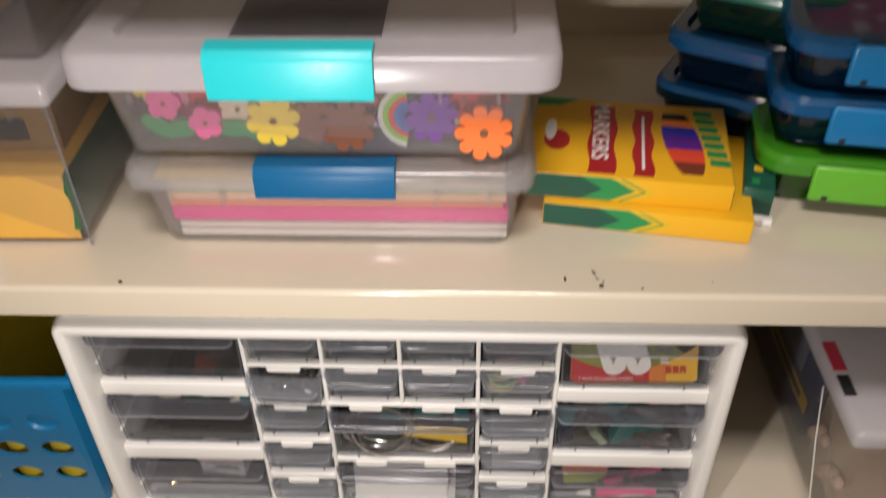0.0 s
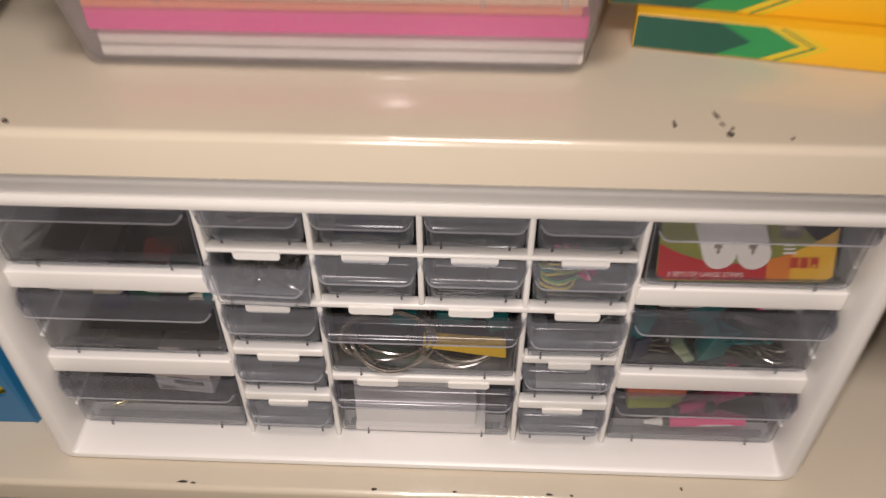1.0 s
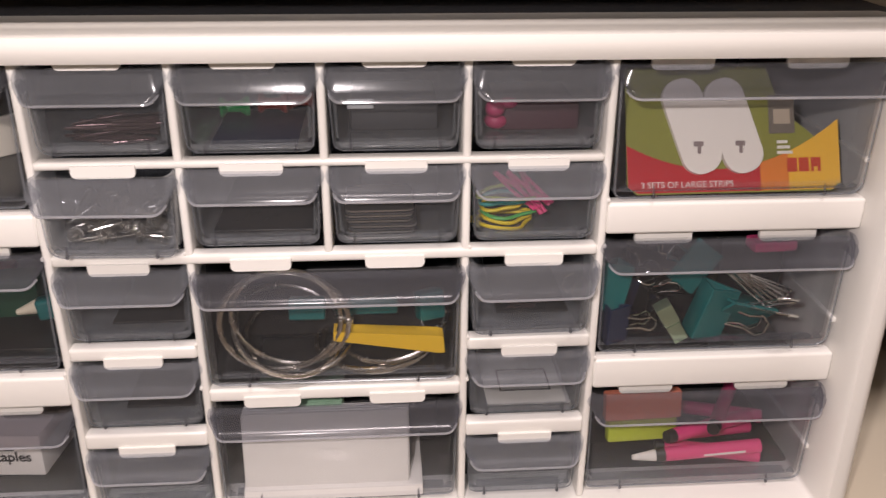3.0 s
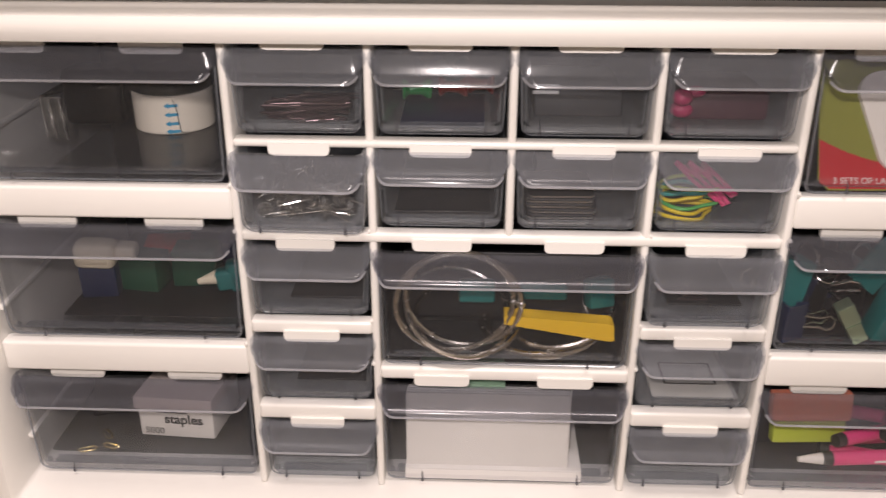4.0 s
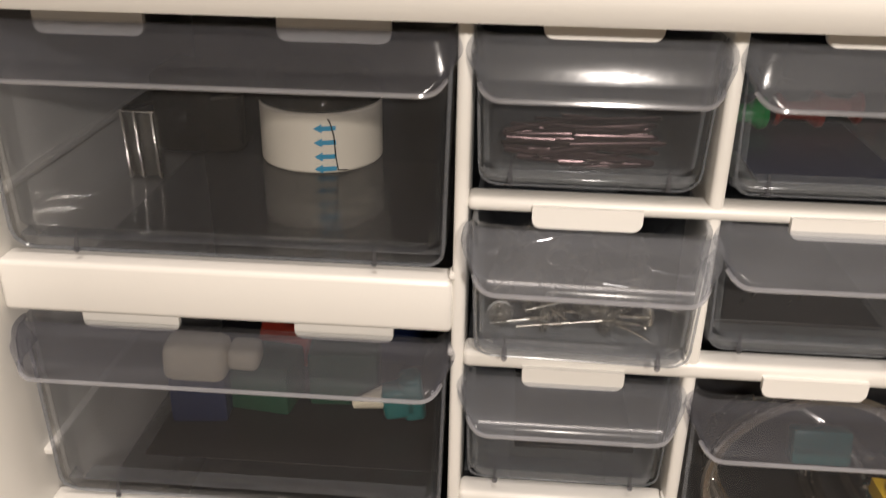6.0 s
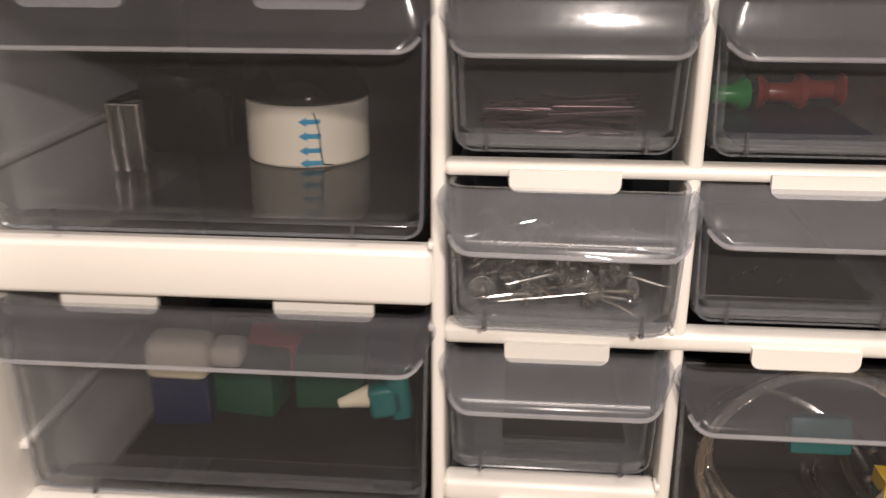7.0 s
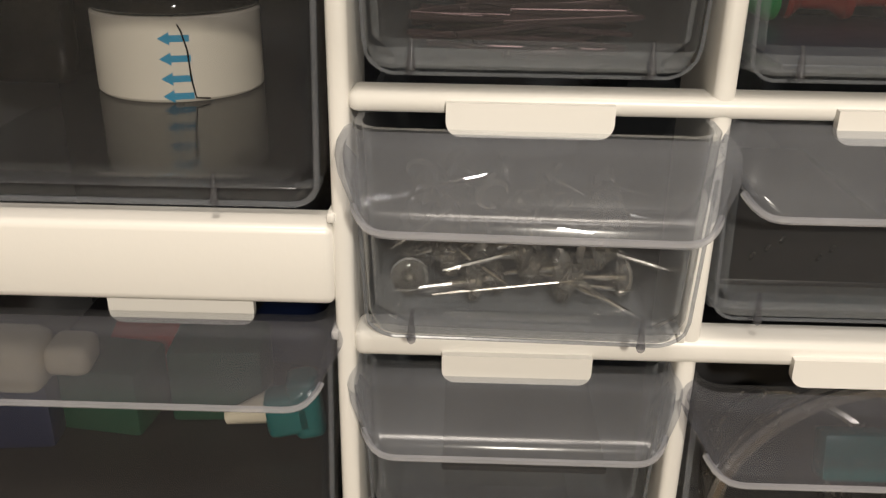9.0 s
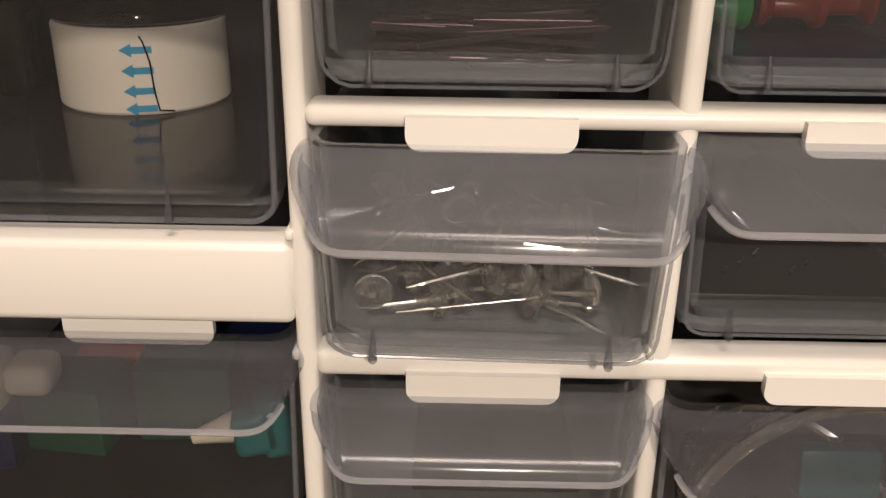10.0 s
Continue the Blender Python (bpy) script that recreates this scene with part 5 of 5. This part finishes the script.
def food_boxes():
    def tubbox(x, y, z, w, d, h, rz, tint, lidm, clipm, label, inner):
        b = thing("snack_box", label, "snack box", "snap-lid boxes", pose(x, y, z, 0, 0, rz))
        bm = bmesh.new()
        tub(bm, -w / 2 + 0.004, w / 2 - 0.004, 0.004, d - 0.004, 0, h * 0.72, 0.005, 0.016, 0.0015, 0.005)
        part("body", bm, tint, b, "tinted see-through body")
        bm = bmesh.new()
        def lp(i, zz, r):
            return [(q, v, zz) for q, v in rrect(-w / 2 + i, w / 2 - i, i, d - i, r)]
        loft(bm, [lp(0.001, h * 0.62, 0.020), lp(-0.001, h * 0.66, 0.021), lp(-0.001, h * 0.86, 0.021), lp(0.002, h * 0.95, 0.019), lp(0.010, h * 0.97, 0.014), lp(0.013, h * 0.90, 0.012)], True, True)
        part("lid", bm, lidm, b, "glossy snap lid")
        bm = bmesh.new()
        block(bm, -w * 0.24, w * 0.24, -0.0065, -0.0015, h * 0.28, h * 0.93, 0.0028, 3)
        part("clip", bm, clipm, b, "lighter snap clip")
        for s in (-1, 1):
            boxpart("clip_slot", s * w * 0.16 - 0.002, s * w * 0.16 + 0.002, -0.0068, -0.0062, h * 0.32, h * 0.40, BLACK, b, 0.0001)
        bm = bmesh.new()
        rg = random.Random(int(x * 1e4) + int(z * 1e4))
        for _ in range(9):
            bmesh.ops.create_uvsphere(bm, u_segments=8, v_segments=6, radius=rg.uniform(0.005, 0.009), matrix=Matrix.Translation((rg.uniform(-w * 0.3, w * 0.3), rg.uniform(0.02, d - 0.02), rg.uniform(0.010, h * 0.5))))
        part("beads", bm, inner, b, "loose beads inside")
    BL = film("blue_tint_plastic", (0.03, 0.16, 0.36), 0.10, (0.02, 0.12, 0.3), 0.08, 1.6)
    BLL = paint("blue_lid", (0.004, 0.085, 0.24), 0.2, coat=0.5)
    BLC = paint("light_blue_clip", (0.008, 0.17, 0.42), 0.3)
    GL = film("lime_tint_plastic", (0.25, 0.60, 0.06), 0.12, (0.15, 0.45, 0.03), 0.08, 1.6)
    GLL = paint("lime_lid", (0.05, 0.25, 0.01), 0.2, coat=0.5)
    GLC = paint("lime_clip", (0.13, 0.44, 0.03), 0.3)
    TL = film("sea_green_tint_plastic", (0.08, 0.36, 0.28), 0.10, (0.04, 0.25, 0.2), 0.08, 1.6)
    TLL = paint("sea_green_lid", (0.015, 0.17, 0.12), 0.2, coat=0.5)
    TLC = paint("sea_green_clip", (0.05, 0.30, 0.22), 0.3)
    beads = paint("dark_beads", (0.05, 0.10, 0.06), 0.4)
    gb = paint("green_beads", (0.10, 0.35, 0.04), 0.4)
    rb = paint("red_beads", (0.35, 0.03, 0.06), 0.4)
    # front stack
    tubbox(0.3060, 0.0600, US + 0.0004, 0.130, 0.12, 0.042, -9, GL, GLL, GLC, "lime green snap-lid snack box", gb)
    tubbox(0.3090, 0.0660, US + 0.0412, 0.130, 0.12, 0.042, -9, BL, BLL, BLC, "blue snap-lid snack box on a lime one", beads)
    tubbox(0.3120, 0.0680, US + 0.0822, 0.130, 0.12, 0.042, -9, BL, BLL, BLC, "blue snap-lid snack box on top of the stack", rb)
    # rear stack
    tubbox(0.3080, 0.1720, US + 0.0004, 0.115, 0.11, 0.042, 62, BL, BLL, BLC, "blue snack box at the foot of the rear stack", beads)
    tubbox(0.3120, 0.1720, US + 0.0412, 0.115, 0.11, 0.042, 62, BL, BLL, BLC, "blue snack box in the rear stack", gb)
    tubbox(0.3200, 0.1740, US + 0.0822, 0.118, 0.11, 0.044, 62, TL, TLL, TLC, "sea green snack box on the rear stack", gb)
    r = thing("gift_bag", "red bag with pale pattern behind snack boxes", "bag", at=pose(0.385, 0.24, US, 0, 0, -6))
    boxpart("bag", -0.06, 0.06, 0, 0.05, 0, 0.20, paint("red_bag_paper", (0.45, 0.03, 0.06), 0.5), r, 0.004, "red paper bag")
    rg = random.Random(8)
    for _ in range(14):
        x, z = rg.uniform(-0.05, 0.05), rg.uniform(0.08, 0.19)
        boxpart("print_mark", x - 0.006, x + 0.006, -0.0006, 0.0004, z - 0.002, z + 0.002, PAPERW, r, 0.0003, "pale printed mark")


def left_boxes():
    OR = paint("orange_yellow_carton", (0.72, 0.40, 0.06), 0.5)
    GB = MATS["green_carton"]
    x0, x1 = -0.455, -0.2000
    b = thing("shoe_box", "tall clear plastic box holding a yellow carton", "storage box", "tall clear boxes")
    bm = bmesh.new()
    tub(bm, x0, x1, 0.0160, 0.24, US + 0.0002, US + 0.112, 0.004, 0.006, 0.0014, 0.003)
    part("body", bm, CLEAR, b)
    bm = bmesh.new()
    block(bm, x0 - 0.008, x1 + 0.006, 0.008, 0.25, US + 0.108, US + 0.124, 0.005, 3)
    part("lid", bm, MILKY, b, "milky lid with rounded edge")
    for x in (-0.222, -0.236, -0.30):
        boxpart("lid_web", x - 0.001, x + 0.001, 0.0105, 0.0165, US + 0.098, US + 0.1078, CLEAR, b, 0.0003)
    c = thing("crayon_carton", "orange yellow carton with green pattern inside a box", "carton", at=pose(-0.2080, 0.0200, US + 0.0042, 0, 0, 1.0))
    boxpart("carton", -0.23, 0, 0, 0.18, 0, 0.050, OR, c, 0.0008, "orange yellow cardboard")
    bm = bmesh.new()
    prism(bm, [(-0.10, 0.022), (-0.066, 0.030), (-0.055, 0.026), (-0.066, 0.018), (-0.085, 0.008), (-0.10, 0.004)], 0, 0.0002, pose(0, -0.0002, 0, 90, 0, 0))
    part("green_print", bm, GB, c, "green printed pattern", smooth=False)
    bm = bmesh.new()
    prism(bm, [(-0.001, 0.004), (-0.001, 0.052), (-0.010, 0.040), (-0.004, 0.026), (-0.012, 0.012)], 0, 0.0002, pose(0.0006, 0.006, 0, 90, 0, 90))
    part("green_print", bm, GB, c, "green printed edge", smooth=False)
    boxpart("side_face", 0.0001, 0.0008, 0.001, 0.179, 0.001, 0.049, paint("bottle_green_print", (0.012, 0.06, 0.035), 0.4), c, 0.0002, "dark green printed side")
    for x in (x0 + 0.002, x1 - 0.001):
        bm = bmesh.new()
        rod(bm, (x, 0.0175, US + 0.003), (x, 0.0160, US + 0.108), 0.0011, 8)
        part("corner_edge", bm, FOOT, b, "thick clear corner")
    d = thing("crayon_carton", "dark amber carton lying on a yellow one", "carton", at=pose(-0.216, 0.05, US + 0.0546, 0, 0, 3))
    boxpart("carton", -0.20, 0, 0, 0.15, 0, 0.040, paint("amber_carton", (0.20, 0.11, 0.03), 0.5), d, 0.0008, "dark amber cardboard")
    boxpart("spot", -0.055, -0.020, -0.0006, 0.0004, 0.008, 0.024, BLACK, d, 0.0002, "dark printed spot")
    p = thing("barcode_label", "white paper label with barcode and blue band", "label", at=pose(-0.272, 0.0155, US + 0.010, 0, -12, 0))
    boxpart("paper", -0.030, 0.006, -0.0004, 0.0, 0, 0.040, PAPERW, p, 0)
    boxpart("blue_band", -0.029, 0.004, -0.0007, -0.0005, 0.014, 0.028, paint("blue_label_print", (0.15, 0.20, 0.45), 0.6), p, 0, "blue printed band")
    for k in range(9):
        boxpart("barcode_bar", -0.026 + 0.0031 * k, -0.0248 + 0.0031 * k, -0.0007, -0.0005, 0.002, 0.011, INK, p, 0, "black barcode bar")
    e = thing("shoe_box", "clear plastic box with peach contents on another box", "storage box", "tall clear boxes")
    bm = bmesh.new()
    tub(bm, x0, x1 - 0.002, 0.034, 0.24, US + 0.1245, US + 0.23, 0.004, 0.006, 0.0014, 0.003)
    part("body", bm, CLEAR, e)
    bm = bmesh.new()
    block(bm, x0 - 0.004, x1 + 0.002, 0.026, 0.25, US + 0.226, US + 0.240, 0.005, 3)
    part("lid", bm, MILKY, e, "milky lid")
    tumbled("craft_pack", "peach and tan craft pack inside a clear box", "craft pack", paint("peach_card", (0.65, 0.38, 0.20), 0.7), -0.345, 0.13, US + 0.128, 0.18, 0.17, 0.055)


# ---- beside and under the cabinet ----
def basket():
    BL = paint("blue_basket_plastic", (0.004, 0.15, 0.34), 0.35, var=0.06)
    b = thing("basket", "blue plastic basket with round holes on the shelf", "basket", at=pose(-0.2560, 0.0080, 0.0006, 0, 0, 1.0))
    W, H, D, P = 0.216, 0.158, 0.252, 0.036
    def pierced(name, nx, nz, closed_rows=()):
        bm = bmesh.new()
        n = 16
        for i in range(nx):
            for j in range(nz):
                cx, cz = (i + 0.5) * P, (j + 0.5) * P + 0.024
                r = 0.0112
                sq, ci = [], []
                for k in range(n):
                    a = 2 * math.pi * k / n
                    c, s = math.cos(a), math.sin(a)
                    m = P / 2 / max(abs(c), abs(s))
                    sq.append(bm.verts.new((cx + m * c, 0, cz + m * s)))
                    ci.append(bm.verts.new((cx + r * 1.15 * c, 0, cz + r * 0.9 * s)))
                for k in range(n):
                    bm.faces.new((sq[k], sq[(k + 1) % n], ci[(k + 1) % n], ci[k]))
                if j in closed_rows:
                    lo = [bm.verts.new((v.co.x * 0.85 + cx * 0.15, 0.0025, v.co.z * 0.85 + cz * 0.15)) for v in ci]
                    for k in range(n):
                        bm.faces.new((ci[k], ci[(k + 1) % n], lo[(k + 1) % n], lo[k]))
                    bm.faces.new(lo)
        bmesh.ops.remove_doubles(bm, verts=bm.verts, dist=1e-5)
        L = nx * P
        for z0, z1 in ((0.0, 0.024), (0.024 + nz * P, H)):
            v = [bm.verts.new(q) for q in ((0, 0, z0), (L, 0, z0), (L, 0, z1), (0, 0, z1))]
            bm.faces.new(v)
        bmesh.ops.recalc_face_normals(bm, faces=bm.faces)
        bmesh.ops.solidify(bm, geom=list(bm.faces), thickness=0.002)
        return part(name, bm, BL, b)
    f = pierced("front_panel", 6, 3, (2,))
    f.matrix_local = pose(-W + 0.0002, 0, 0, 6, 0, 0)
    s = pierced("side_panel", 7, 3)
    s.matrix_local = pose(0.0, 0.003, 0, 0, 6, 0) @ pose(0, 0, 0, 0, 0, 90)
    bm = bmesh.new()
    t6 = math.sin(radians(6)) * H
    va = [bm.verts.new(p) for p in ((-0.001, 0.0, 0.0), (-0.001, -t6, H), (t6 * 0.55, -t6 * 0.85, H), (t6 + 0.001, 0.004, H), (0.001, 0.004, 0.0))]
    bm.faces.new(va[:3]), bm.faces.new((va[0], va[2], va[3], va[4]))
    bmesh.ops.recalc_face_normals(bm, faces=bm.faces)
    bmesh.ops.solidify(bm, geom=list(bm.faces), thickness=0.0015)
    part("corner_panel", bm, BL, b)
    boxpart("floor_panel", -W, -0.002, 0.004, D, 0, 0.003, BL, b, 0.0008)
    boxpart("rim", -W - 0.002, 0.018, -0.0165, -0.009, H - 0.004, H + 0.004, BL, b, 0.002)
    boxpart("rim", 0.011, 0.0185, -0.008, D, H - 0.004, H + 0.004, BL, b, 0.002)
    DOUGH = paint("yellow_dough", (0.75, 0.56, 0.04), 0.5)
    for k in range(6):
        d = thing("dough_tub", "yellow round tub of modelling dough in the basket", "dough tub", "dough tubs", pose(-0.2790 - 0.036 * k, 0.0285, 0.0048))
        for lv in range(2):
            bm = bmesh.new()
            rod(bm, (0, 0, 0.050 * lv), (0, 0, 0.050 * lv + 0.040), 0.0172, 24)
            part("pot", bm, DOUGH, d)
            bm = bmesh.new()
            rod(bm, (0, 0, 0.050 * lv + 0.0402), (0, 0, 0.050 * lv + 0.0498), 0.0177, 24)
            part("lid", bm, DOUGH, d, "yellow press-on lid")
    tumbled("yellow_carton", "bright yellow card carton standing in the basket", "carton", paint("lemon_carton", (0.78, 0.66, 0.03), 0.5), -0.372, 0.142, 0.004, 0.190, 0.03, 0.150, 2)
    tumbled("toy_box", "amber yellow carton with dark print behind the basket", "carton", paint("amber_yellow_carton", (0.60, 0.36, 0.04), 0.5), -0.395, 0.21, 0.0045, 0.17, 0.05, 0.215, 2)
    tumbled("toy_stand", "dark brown carton behind the basket", "carton", paint("brown_card", (0.12, 0.08, 0.04), 0.7), -0.36, 0.30, 0.0006, 0.2, 0.05, 0.23)


def right_box():
    b = thing("shoe_box", "clear plastic box full of packed craft goods", "storage box", "tall clear boxes", at=pose(0.3270, -0.0180, 0.0006, 0, 0, 1.0))
    bm = bmesh.new()
    tub(bm, 0, 0.21, 0, 0.30, 0, 0.128, 0.007, 0.010, 0.0016, 0.004)
    part("body", bm, CLEAR, b)
    bm = bmesh.new()
    block(bm, -0.007, 0.217, -0.007, 0.307, 0.122, 0.140, 0.006, 3)
    part("lid", bm, MILKY, b, "milky pinkish lid")
    for y in (0.06, 0.15, 0.24):
        boxpart("lid_web", -0.0055, -0.0005, y - 0.001, y + 0.001, 0.100, 0.121, CLEAR, b, 0.0003)
    boxpart("lid_label", -0.004, 0.006, 0.055, 0.085, 0.1402, 0.1406, paint("red_label", (0.55, 0.04, 0.08), 0.5), b, 0, "red printed label on the lid")
    boxpart("lid_label", -0.004, 0.005, 0.030, 0.050, 0.1402, 0.1406, INK, b, 0, "black printed label on the lid")
    k = thing("kit_carton", "dark blue kit carton with yellow band", "carton", at=pose(0.3400, 0.085, 0.006, 0, 0, 1))
    boxpart("carton", 0, 0.10, 0, 0.17, 0, 0.105, paint("midnight_carton", (0.02, 0.035, 0.11), 0.45), k, 0.0008, "midnight blue cardboard")
    boxpart("yellow_band", -0.0004, 0.0002, 0.004, 0.166, 0.024, 0.040, YELLOW, k, 0, "yellow printed band")
    boxpart("pale_panel", -0.0004, 0.0002, 0.030, 0.12, 0.050, 0.096, paint("pale_blue_print", (0.20, 0.24, 0.34), 0.5), k, 0, "pale blue printed panel")
    boxpart("print_bar", -0.0007, -0.0003, 0.02, 0.10, 0.029, 0.035, INK, k, 0, "black line of print")
    tumbled("craft_pack", "beige packed craft goods in a clear box", "craft pack", paint("beige_pack", (0.50, 0.38, 0.28), 0.7, var=0.2, scale=40), 0.400, 0.035, 0.007, 0.11, 0.075, 0.085, 1)
    rg = random.Random(21)
    for i in range(8):
        lumps("pompom", "pale peach pompom behind the clear wall", "pompom", paint("peach_pompom", (0.66, 0.44, 0.34), 0.9), [(0.3395, -0.004 + 0.0095 * i, 0.016 + rg.uniform(0, 0.045), 0.005, 0.006, 0.006)], "pompoms")
    bm = bmesh.new()
    tube(bm, [(0.3285, 0.014, 0.012), (0.3240, 0.030, 0.070), (0.3215, 0.042, 0.118)], 0.0006, 6)
    tagged(part("cord", bm, PAPERW), "white cord down the side of a clear box", "cord")


def lower_things():
    for x, w, lab, tint in ((-0.30, 0.30, "clear bin with greenish grey lid on the lowest shelf", MILKY), (0.0, 0.24, "clear bin with striped contents on the lowest shelf", MILKY)):
        b = thing("storage_bin", lab, "storage bin", "bins on the lowest shelf")
        bm = bmesh.new()
        tub(bm, x - w / 2, x + w / 2, -0.012, 0.25, -0.3095, -0.075, 0.01, 0.014, 0.002, 0.004)
        part("body", bm, CLEAR, b)
        bm = bmesh.new()
        block(bm, x - w / 2 - 0.008, x + w / 2 + 0.008, -0.020, 0.26, -0.080, -0.058, 0.008, 3)
        part("lid", bm, tint, b, "milky lid")
    rg = random.Random(4)
    for i in range(9):
        tumbled("marker_pen", "dark blue and white striped pen on a bin lid", "pen", (NAVY, PAPERW, BLACK)[i % 3], -0.075 + 0.016 * i, 0.012 + rg.uniform(0, 0.004), -0.0575, 0.007, 0.09, 0.007, 24, bevel=0.002, group="pens on the bin")
    c = thing("kit_carton", "yellow and navy carton on the lowest shelf's bin", "carton", at=pose(0.075, -0.004, -0.0575, 0, 0, -3))
    boxpart("carton", 0, 0.09, 0, 0.10, 0, 0.022, NAVY, c, 0.0008, "navy cardboard")
    boxpart("yellow_band", 0, 0.010, -0.0004, 0.10, 0.0, 0.0224, YELLOW, c, 0, "yellow printed end")
    boxpart("white_band", 0.060, 0.088, -0.0004, 0.10, 0.004, 0.0224, PAPERW, c, 0, "white printed panel")


craft_boxes()
crayon_boxes()
food_boxes()
left_boxes()
basket()
right_box()
lower_things()
